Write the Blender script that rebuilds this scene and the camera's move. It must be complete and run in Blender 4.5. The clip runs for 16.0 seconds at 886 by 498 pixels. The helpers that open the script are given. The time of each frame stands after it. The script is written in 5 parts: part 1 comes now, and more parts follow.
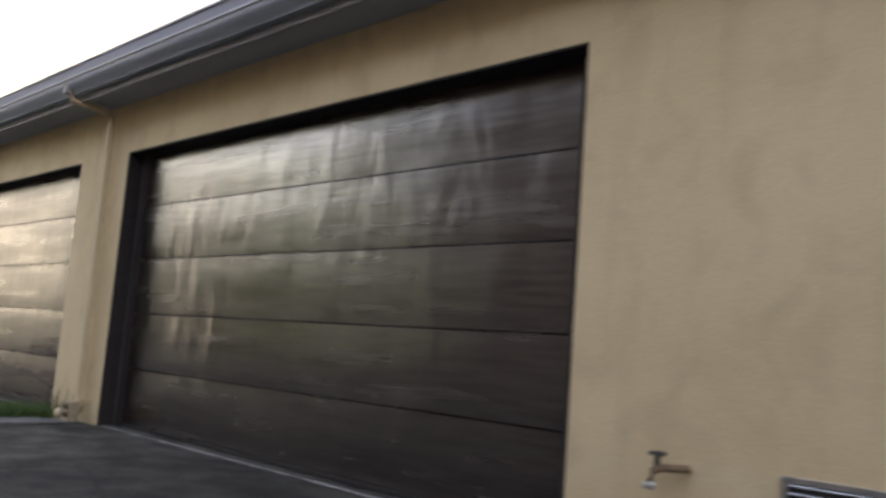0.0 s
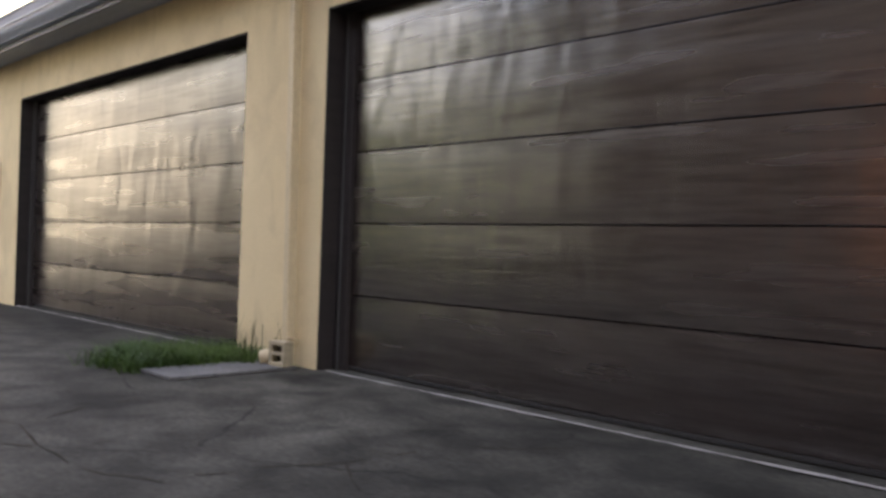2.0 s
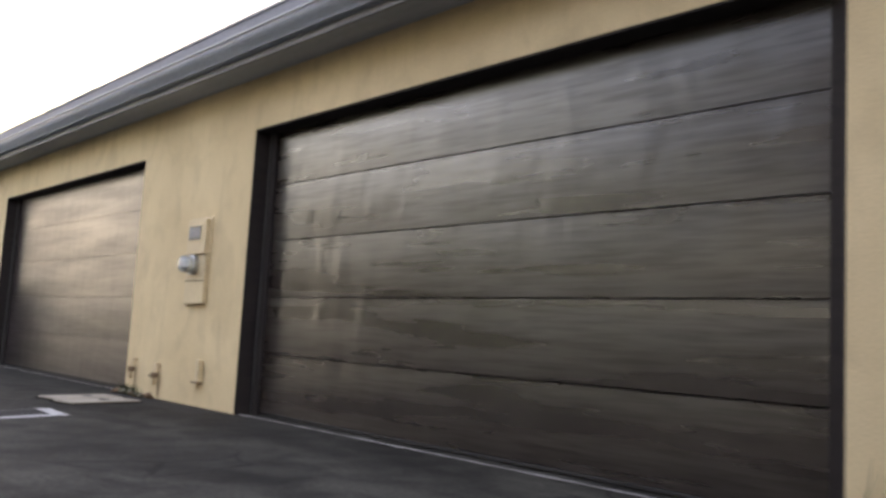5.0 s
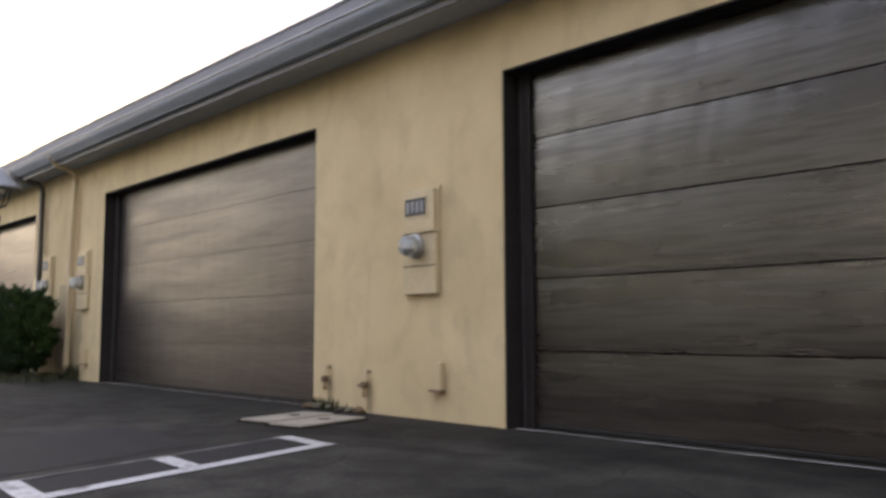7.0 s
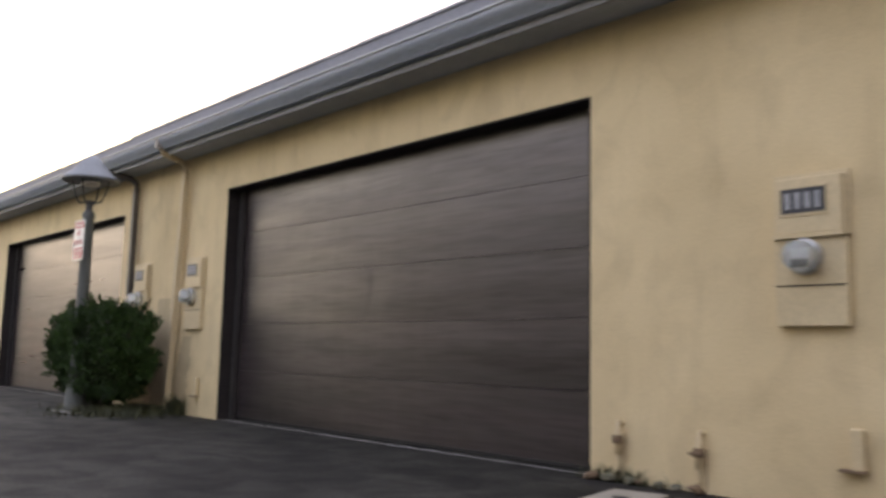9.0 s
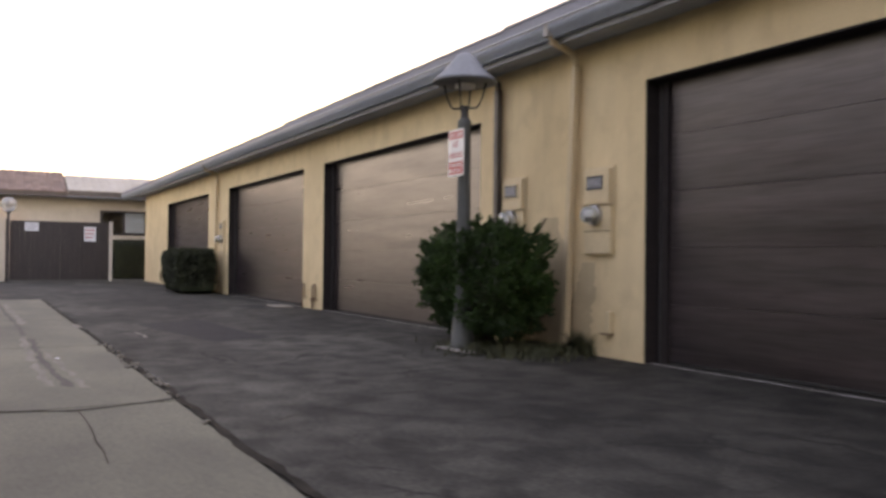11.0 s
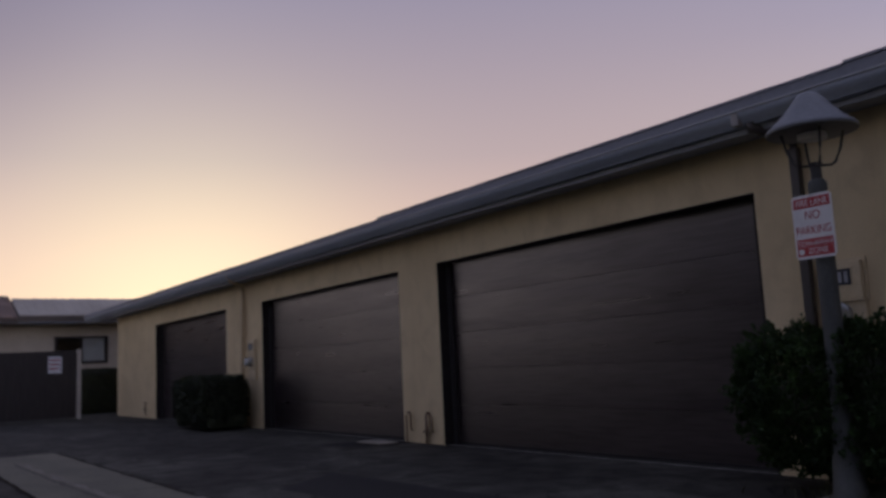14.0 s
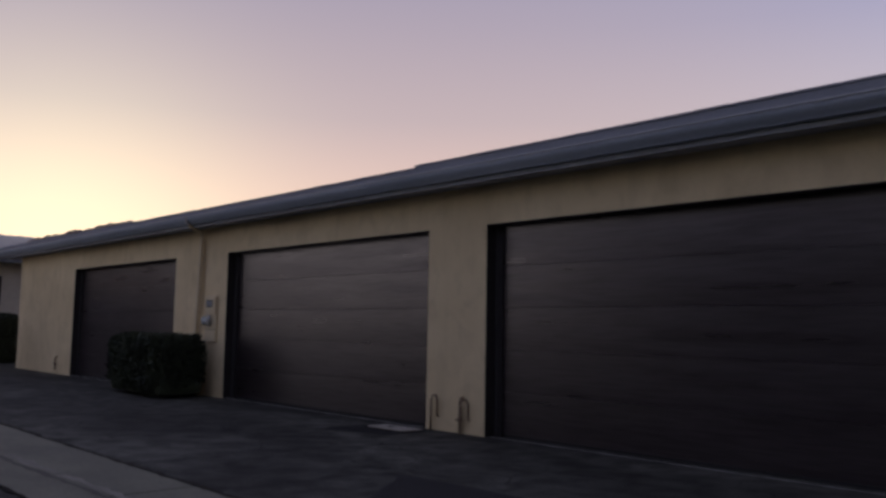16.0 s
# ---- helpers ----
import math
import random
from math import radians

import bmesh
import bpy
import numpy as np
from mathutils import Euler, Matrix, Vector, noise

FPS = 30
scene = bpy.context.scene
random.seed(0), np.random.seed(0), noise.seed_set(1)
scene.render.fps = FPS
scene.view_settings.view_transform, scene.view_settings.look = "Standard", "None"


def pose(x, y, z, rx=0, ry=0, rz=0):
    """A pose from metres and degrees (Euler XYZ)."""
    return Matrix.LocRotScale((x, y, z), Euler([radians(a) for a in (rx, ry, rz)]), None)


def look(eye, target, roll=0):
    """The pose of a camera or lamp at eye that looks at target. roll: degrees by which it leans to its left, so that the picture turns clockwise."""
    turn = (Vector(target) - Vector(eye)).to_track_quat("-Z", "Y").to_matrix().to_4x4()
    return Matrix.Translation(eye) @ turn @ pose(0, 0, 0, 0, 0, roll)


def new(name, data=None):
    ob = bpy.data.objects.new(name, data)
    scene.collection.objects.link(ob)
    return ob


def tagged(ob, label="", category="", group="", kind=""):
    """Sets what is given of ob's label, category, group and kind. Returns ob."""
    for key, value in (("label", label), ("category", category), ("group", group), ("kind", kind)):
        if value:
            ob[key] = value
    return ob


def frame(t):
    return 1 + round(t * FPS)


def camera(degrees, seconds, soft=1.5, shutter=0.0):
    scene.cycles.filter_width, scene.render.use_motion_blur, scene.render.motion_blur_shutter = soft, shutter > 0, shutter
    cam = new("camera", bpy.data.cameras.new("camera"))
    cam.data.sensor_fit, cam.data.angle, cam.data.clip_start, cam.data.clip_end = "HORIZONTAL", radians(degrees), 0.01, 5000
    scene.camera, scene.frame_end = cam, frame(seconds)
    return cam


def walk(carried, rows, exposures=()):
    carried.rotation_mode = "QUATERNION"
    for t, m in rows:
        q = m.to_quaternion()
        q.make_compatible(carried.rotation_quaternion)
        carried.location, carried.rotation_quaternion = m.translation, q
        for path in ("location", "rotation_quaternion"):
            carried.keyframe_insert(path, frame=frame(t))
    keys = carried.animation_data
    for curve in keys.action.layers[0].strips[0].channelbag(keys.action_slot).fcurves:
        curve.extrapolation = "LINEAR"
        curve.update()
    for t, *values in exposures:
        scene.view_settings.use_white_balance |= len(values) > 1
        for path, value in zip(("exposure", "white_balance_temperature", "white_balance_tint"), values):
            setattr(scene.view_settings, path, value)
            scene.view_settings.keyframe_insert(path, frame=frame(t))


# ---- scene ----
cam = camera(55.3, 16.0, soft=3.0, shutter=0.5)
PATH = [
    (0, (0.328, -3.328, 0.866), (-1.065, -1.913, 1.105), 4.3),
    (0.5, (-0.382, -3.401, 0.85), (-1.825, -2.029, 1.035), 4.4),
    (1, (-1.076, -3.464, 0.853), (-2.531, -2.104, 1.039), 4.2),
    (1.5, (-1.737, -3.424, 0.841), (-3.187, -2.047, 0.819), 1.4),
    (2, (-2.388, -3.398, 0.844), (-3.813, -1.996, 0.844), 2.0),
    (2.5, (-3.026, -3.393, 0.895), (-4.433, -1.972, 0.93), 0.6),
    (3, (-3.681, -3.455, 0.9), (-5.117, -2.067, 1.009), 1.1),
    (3.5, (-4.351, -3.465, 0.914), (-5.811, -2.102, 1.008), 1.9),
    (4, (-5.074, -3.539, 0.852), (-6.583, -2.235, 1.007), 4.6),
    (6.3, (-8.204, -4.033, 0.661), (-9.617, -2.643, 0.925), -0.0),
    (6.5, (-8.399, -4.133, 0.676), (-9.852, -2.782, 0.928), -1.1),
    (7, (-9.108, -4.18, 0.659), (-10.568, -2.826, 0.848), -0.2),
    (7.5, (-9.771, -4.173, 0.685), (-11.206, -2.797, 0.906), 3.6),
    (8, (-10.489, -4.254, 0.677), (-11.903, -2.864, 0.934), 3.3),
    (8.2, (-10.807, -4.252, 0.659), (-12.215, -2.857, 0.921), 2.6),
    (10.3, (-13.569, -4.808, 0.917), (-15.26, -3.743, 0.992), 1.5),
    (10.5, (-13.84, -4.886, 0.9), (-15.578, -3.898, 0.955), 1.9),
    (10.8, (-14.271, -4.968, 0.88), (-16.027, -4.012, 0.925), 1.5),
    (11, (-14.548, -5.006, 0.884), (-16.302, -4.044, 0.906), 0.6),
    (11.5, (-15.194, -5.179, 0.886), (-16.989, -4.296, 0.881), 0.2),
    (12, (-15.865, -5.383, 0.863), (-17.668, -4.516, 0.837), -1.4),
    (12.5, (-16.504, -5.526, 0.945), (-18.292, -4.657, 1.166), -2.6),
    (13, (-17.148, -5.866, 1.008), (-18.872, -4.876, 1.228), -3.8),
    (13.5, (-17.761, -6.119, 1.049), (-19.539, -5.248, 1.327), -2.7),
    (14, (-18.342, -6.485, 1.079), (-19.968, -5.351, 1.346), -2.8),
    (14.5, (-18.929, -6.738, 1.119), (-20.531, -5.559, 1.329), 0.3),
    (15, (-19.596, -6.872, 1.177), (-21.074, -5.537, 1.361), 1.9),
    (15.5, (-20.282, -6.909, 1.175), (-21.762, -5.579, 1.381), 3.1),
    (16, (-20.977, -7.016, 1.223), (-22.439, -5.664, 1.41), 1.0),
]
EXPOSURES = [(0.0, 2.58, 7250, -4), (1.0, 2.84, 7500, -3), (2.0, 2.98, 7600, -2), (3.0, 3.05, 7550, -3), (4.0, 3.0, 7450, -3), (7.0, 2.45, 7700, -2), (8.2, 2.5, 7700, -2), (10.5, 2.3, 7900, 3), (11.6, 2.15, 7900, 4), (12.1, 2.1, 7700, 6), (12.5, 1.5, 7400, 9), (13.0, 0.3, 6700, 11), (13.5, -0.1, 6500, 13), (14.0, -0.12, 6300, 13), (14.5, 0.12, 6200, 14), (15.0, 0.3, 6200, 12), (15.5, 0.25, 6200, 12), (16.0, 0.05, 6200, 12)]
walk(cam, [(t, look(eye, target, roll)) for t, eye, target, roll in PATH], EXPOSURES)

# ---------------------------------------------------------------- world and light
world = bpy.data.worlds.new("dusk_sky")
scene.world = world
world.use_nodes = True
wn, wl = world.node_tree.nodes, world.node_tree.links
wn.clear()


def ramp_node(nodes, stops):
    r = nodes.new("ShaderNodeValToRGB")
    el = r.color_ramp.elements
    while len(el) < len(stops):
        el.new(0.5)
    for e, (p, c) in zip(el, stops):
        e.position = p
        e.color = (*c, 1) if len(c) == 3 else c
    return r


tc = wn.new("ShaderNodeTexCoord")
sep = wn.new("ShaderNodeSeparateXYZ")
wl.new(tc.outputs["Generated"], sep.inputs[0])
SUN_YAW = 72.0
sun_dir = (-math.sin(radians(SUN_YAW)), math.cos(radians(SUN_YAW)), 0.0)
dot = wn.new("ShaderNodeVectorMath")
dot.operation = "DOT_PRODUCT"
wl.new(tc.outputs["Generated"], dot.inputs[0])
dot.inputs[1].default_value = (-math.cos(radians(29)), math.sin(radians(29)), 0.0)
west = ramp_node(wn, [(0.0, (1.03, 0.75, 0.455)), (0.06, (0.99, 0.67, 0.48)), (0.13, (0.86, 0.595, 0.475)), (0.24, (0.56, 0.44, 0.43)), (0.42, (0.35, 0.31, 0.39)), (1.0, (0.28, 0.29, 0.46))])
east = ramp_node(wn, [(0.0, (0.80, 0.71, 0.67)), (0.17, (0.71, 0.645, 0.63)), (0.34, (0.37, 0.38, 0.55)), (0.6, (0.31, 0.33, 0.50)), (1.0, (0.29, 0.30, 0.46))])
wl.new(sep.outputs["Z"], west.inputs[0])
wl.new(sep.outputs["Z"], east.inputs[0])
side = wn.new("ShaderNodeMapRange")
side.interpolation_type = "SMOOTHSTEP"
side.inputs["From Min"].default_value, side.inputs["From Max"].default_value = 0.45, 1.0
wl.new(dot.outputs["Value"], side.inputs["Value"])
mixw = wn.new("ShaderNodeMix")
mixw.data_type = "RGBA"
wl.new(side.outputs[0], mixw.inputs[0])
wl.new(east.outputs[0], mixw.inputs[6])
wl.new(west.outputs[0], mixw.inputs[7])
bg = wn.new("ShaderNodeBackground")
bg.inputs["Strength"].default_value = 1.0
# afterglow round the place where the sun went down
glow_dot = wn.new("ShaderNodeVectorMath")
glow_dot.operation = "DOT_PRODUCT"
wl.new(tc.outputs["Generated"], glow_dot.inputs[0])
glow_dot.inputs[1].default_value = Vector((sun_dir[0], sun_dir[1], math.tan(radians(3)))).normalized()
glow_pos = wn.new("ShaderNodeMath")
glow_pos.operation = "MAXIMUM"
glow_pos.inputs[1].default_value = 0.0
wl.new(glow_dot.outputs["Value"], glow_pos.inputs[0])
glow_pow = wn.new("ShaderNodeMath")
glow_pow.operation = "POWER"
glow_pow.inputs[1].default_value = 46.0
wl.new(glow_pos.outputs[0], glow_pow.inputs[0])
glow_add = wn.new("ShaderNodeMix")
glow_add.data_type, glow_add.blend_type = "RGBA", "ADD"
glow_add.clamp_result = False
wl.new(glow_pow.outputs[0], glow_add.inputs[0])
wl.new(mixw.outputs[2], glow_add.inputs[6])
glow_add.inputs[7].default_value = (0.45, 0.43, 0.19, 1)
# the high dusk haze is deeper towards the south-west
haze_dot = wn.new("ShaderNodeVectorMath")
haze_dot.operation = "DOT_PRODUCT"
wl.new(tc.outputs["Generated"], haze_dot.inputs[0])
haze_dot.inputs[1].default_value = Vector((-0.89, -0.16, 0.52)).normalized()
haze = wn.new("ShaderNodeMapRange")
haze.interpolation_type = "SMOOTHSTEP"
haze.inputs["From Min"].default_value, haze.inputs["From Max"].default_value = 0.90, 1.0
haze.inputs["To Min"].default_value, haze.inputs["To Max"].default_value = 0.0, 0.6
wl.new(haze_dot.outputs["Value"], haze.inputs["Value"])
haze_mix = wn.new("ShaderNodeMix")
haze_mix.data_type, haze_mix.blend_type = "RGBA", "MULTIPLY"
wl.new(haze.outputs[0], haze_mix.inputs[0])
wl.new(glow_add.outputs[2], haze_mix.inputs[6])
haze_mix.inputs[7].default_value = (0.46, 0.45, 0.50, 1)
wl.new(haze_mix.outputs[2], bg.inputs[0])
wout = wn.new("ShaderNodeOutputWorld")
wl.new(bg.outputs[0], wout.inputs[0])

# ---------------------------------------------------------------- materials


def mat(name, c1, c2, scale=1.0, fine=40.0, rough=(0.7, 0.9), bump=0.3, dist=0.01, stretch=(1, 1, 1), metal=0.0,
        mid=0.5, wide=0.5, grain=0.25, island=0.0, rand=0.0, spec=0.5):
    """Two-scale procedural surface: broad stains between c1 and c2, fine grain, and fine relief."""
    m = bpy.data.materials.new(name)
    m.use_nodes = True
    n, l = m.node_tree.nodes, m.node_tree.links
    b = n["Principled BSDF"]
    co = n.new("ShaderNodeTexCoord")
    mp = n.new("ShaderNodeMapping")
    mp.inputs["Scale"].default_value = stretch
    l.new(co.outputs["Object"], mp.inputs[0])
    if rand:
        oi = n.new("ShaderNodeObjectInfo")
        sc = n.new("ShaderNodeMath")
        sc.operation = "MULTIPLY"
        sc.inputs[1].default_value = rand
        l.new(oi.outputs["Random"], sc.inputs[0])
        cb = n.new("ShaderNodeCombineXYZ")
        for i in range(3):
            l.new(sc.outputs[0], cb.inputs[i])
        l.new(cb.outputs[0], mp.inputs["Location"])
    n1 = n.new("ShaderNodeTexNoise")
    n1.inputs["Scale"].default_value, n1.inputs["Detail"].default_value = scale, 5
    n2 = n.new("ShaderNodeTexNoise")
    n2.inputs["Scale"].default_value, n2.inputs["Detail"].default_value = fine, 4
    for q in (n1, n2):
        l.new(mp.outputs[0], q.inputs["Vector"])
    r1 = ramp_node(n, [(max(0, mid - wide / 2), c1), (min(1, mid + wide / 2), c2)])
    l.new(n1.outputs[0], r1.inputs[0])
    r2 = ramp_node(n, [(0.25, (1 - grain,) * 3), (0.75, (1 + grain * 0.4,) * 3)])
    l.new(n2.outputs[0], r2.inputs[0])
    mx = n.new("ShaderNodeMix")
    mx.data_type, mx.blend_type = "RGBA", "MULTIPLY"
    mx.inputs[0].default_value = 1
    l.new(r1.outputs[0], mx.inputs[6])
    l.new(r2.outputs[0], mx.inputs[7])
    out = mx.outputs[2]
    if island:
        ge = n.new("ShaderNodeNewGeometry")
        ri = ramp_node(n, [(0, (1 - island,) * 3), (1, (1 + island,) * 3)])
        l.new(ge.outputs["Random Per Island"], ri.inputs[0])
        m2 = n.new("ShaderNodeMix")
        m2.data_type, m2.blend_type = "RGBA", "MULTIPLY"
        m2.inputs[0].default_value = 1
        l.new(out, m2.inputs[6])
        l.new(ri.outputs[0], m2.inputs[7])
        out = m2.outputs[2]
    l.new(out, b.inputs["Base Color"])
    rr = n.new("ShaderNodeMapRange")
    rr.inputs["To Min"].default_value, rr.inputs["To Max"].default_value = rough
    l.new(n1.outputs[0], rr.inputs["Value"])
    l.new(rr.outputs[0], b.inputs["Roughness"])
    b.inputs["Metallic"].default_value = metal
    b.inputs["Specular IOR Level"].default_value = spec
    if bump:
        ad = n.new("ShaderNodeMath")
        ad.inputs[1].default_value = 0
        ad.operation = "ADD"
        l.new(n2.outputs[0], ad.inputs[0])
        l.new(n1.outputs[0], ad.inputs[1])
        bp = n.new("ShaderNodeBump")
        bp.inputs["Strength"].default_value, bp.inputs["Distance"].default_value = bump, dist
        l.new(ad.outputs[0], bp.inputs["Height"])
        l.new(bp.outputs[0], b.inputs["Normal"])
    return m


def stucco_material(name, c_light, c_mid, c_stain):
    """Hand-trowelled painted stucco: cloudy coats, drips with a vertical run, fine sand and soft waves."""
    m = bpy.data.materials.new(name)
    m.use_nodes = True
    n, l = m.node_tree.nodes, m.node_tree.links
    b = n["Principled BSDF"]
    co = n.new("ShaderNodeTexCoord")

    def noise_tex(scale, detail, stretch, dist=0.0):
        mp = n.new("ShaderNodeMapping")
        mp.inputs["Scale"].default_value = stretch
        l.new(co.outputs["Object"], mp.inputs[0])
        t = n.new("ShaderNodeTexNoise")
        t.inputs["Scale"].default_value, t.inputs["Detail"].default_value, t.inputs["Distortion"].default_value = scale, detail, dist
        l.new(mp.outputs[0], t.inputs["Vector"])
        return t

    cloud = noise_tex(0.9, 6, (1, 1, 1), 0.6)
    drip = noise_tex(1.0, 5, (4.2, 4.2, 0.5), 0.35)
    sand = noise_tex(90, 4, (1, 1, 1))
    wave = noise_tex(4.0, 4, (1, 1, 1), 0.1)
    blot = noise_tex(3.6, 9, (1, 1, 0.8), 0.6)
    r1 = ramp_node(n, [(0.3, c_mid), (0.65, c_light)])
    l.new(cloud.outputs[0], r1.inputs[0])
    r2 = ramp_node(n, [(0.54, (0, 0, 0)), (0.74, (0.24, 0.24, 0.24))])
    l.new(drip.outputs[0], r2.inputs[0])
    r3 = ramp_node(n, [(0.49, (0, 0, 0)), (0.70, (0.28, 0.28, 0.28))])
    l.new(blot.outputs[0], r3.inputs[0])
    mx = n.new("ShaderNodeMix")
    mx.data_type = "RGBA"
    l.new(r2.outputs[0], mx.inputs[0])
    l.new(r1.outputs[0], mx.inputs[6])
    mx.inputs[7].default_value = (*c_stain, 1)
    my = n.new("ShaderNodeMix")
    my.data_type = "RGBA"
    l.new(r3.outputs[0], my.inputs[0])
    l.new(mx.outputs[2], my.inputs[6])
    my.inputs[7].default_value = (*c_stain, 1)
    r4 = ramp_node(n, [(0.3, (0.88,) * 3), (0.7, (1.05,) * 3)])
    l.new(sand.outputs[0], r4.inputs[0])
    mz = n.new("ShaderNodeMix")
    mz.data_type, mz.blend_type = "RGBA", "MULTIPLY"
    mz.inputs[0].default_value = 1
    l.new(my.outputs[2], mz.inputs[6])
    l.new(r4.outputs[0], mz.inputs[7])
    l.new(mz.outputs[2], b.inputs["Base Color"])
    b.inputs["Roughness"].default_value = 0.86
    b.inputs["Specular IOR Level"].default_value = 0.25
    b1 = n.new("ShaderNodeBump")
    b1.inputs["Strength"].default_value, b1.inputs["Distance"].default_value = 0.55, 0.02
    l.new(wave.outputs[0], b1.inputs["Height"])
    b2 = n.new("ShaderNodeBump")
    b2.inputs["Strength"].default_value, b2.inputs["Distance"].default_value = 0.2, 0.003
    l.new(sand.outputs[0], b2.inputs["Height"])
    l.new(b1.outputs[0], b2.inputs["Normal"])
    l.new(b2.outputs[0], b.inputs["Normal"])
    return m


def door_material(name, smooth, matt, ior, dark, pale, dents, bands=0.15):
    """Dark brown painted steel: embossed wood grain, bands of chalking, and shallow dents that bend its reflections."""
    m = bpy.data.materials.new(name)
    m.use_nodes = True
    n, l = m.node_tree.nodes, m.node_tree.links
    b = n["Principled BSDF"]
    co = n.new("ShaderNodeTexCoord")
    oi = n.new("ShaderNodeObjectInfo")
    sh = n.new("ShaderNodeMath")
    sh.operation = "MULTIPLY"
    sh.inputs[1].default_value = 23.0
    l.new(oi.outputs["Random"], sh.inputs[0])

    def noise_tex(scale, detail, stretch, dist=0.0, shifted=True):
        mp = n.new("ShaderNodeMapping")
        mp.inputs["Scale"].default_value = stretch
        l.new(co.outputs["Object"], mp.inputs[0])
        if shifted:
            l.new(sh.outputs[0], mp.inputs["Location"])
        t = n.new("ShaderNodeTexNoise")
        t.inputs["Scale"].default_value, t.inputs["Detail"].default_value, t.inputs["Distortion"].default_value = scale, detail, dist
        l.new(mp.outputs[0], t.inputs["Vector"])
        return t

    grain = noise_tex(1.0, 6, (2.2, 2.2, 60.0), 0.1)
    flame = noise_tex(1.0, 3, (0.7, 0.7, 8.0), 0.2)
    dent = noise_tex(1.0, 2, (2.6, 2.6, 1.1), 0.3, False)
    fade = noise_tex(1.0, 5, (0.35, 0.35, 5.0), 0.3)
    streak = noise_tex(1.0, 4, (2.4, 2.4, 34.0), 0.3)
    lo = 0.5 - bands
    r3 = ramp_node(n, [(0.30, (lo, lo, lo)), (0.60, (0.52, 0.52, 0.52))])
    l.new(streak.outputs[0], r3.inputs[0])
    l.new(r3.outputs[0], b.inputs["Specular IOR Level"])
    r1 = ramp_node(n, [(0.32, dark), (0.68, pale)])
    l.new(fade.outputs[0], r1.inputs[0])
    r2 = ramp_node(n, [(0.3, (0.72,) * 3), (0.7, (1.18,) * 3)])
    l.new(grain.outputs[0], r2.inputs[0])
    mx = n.new("ShaderNodeMix")
    mx.data_type, mx.blend_type = "RGBA", "MULTIPLY"
    mx.inputs[0].default_value = 1
    l.new(r1.outputs[0], mx.inputs[6])
    l.new(r2.outputs[0], mx.inputs[7])
    l.new(mx.outputs[2], b.inputs["Base Color"])
    rr = n.new("ShaderNodeMapRange")
    rr.inputs["From Min"].default_value, rr.inputs["From Max"].default_value = 0.3, 0.7
    rr.inputs["To Min"].default_value, rr.inputs["To Max"].default_value = smooth, matt
    l.new(flame.outputs[0], rr.inputs["Value"])
    l.new(rr.outputs[0], b.inputs["Roughness"])
    b.inputs["IOR"].default_value = ior
    # tinted specular pushes the reflected sky towards pink on less dented doors
    b.inputs["Specular Tint"].default_value = (1.0, 0.93 + 0.07 * dents ** 2, 0.96 + 0.04 * dents ** 2, 1)
    last = None
    for tex, s, d in ((dent, 0.5 * dents, 0.03), (flame, 0.16 * dents, 0.008), (grain, 0.4 * dents, 0.002), (streak, 0.05 * dents, 0.0018)):
        bp = n.new("ShaderNodeBump")
        bp.inputs["Strength"].default_value, bp.inputs["Distance"].default_value = s, d
        l.new(tex.outputs[0], bp.inputs["Height"])
        if last:
            l.new(last.outputs[0], bp.inputs["Normal"])
        last = bp
    l.new(last.outputs[0], b.inputs["Normal"])
    return m


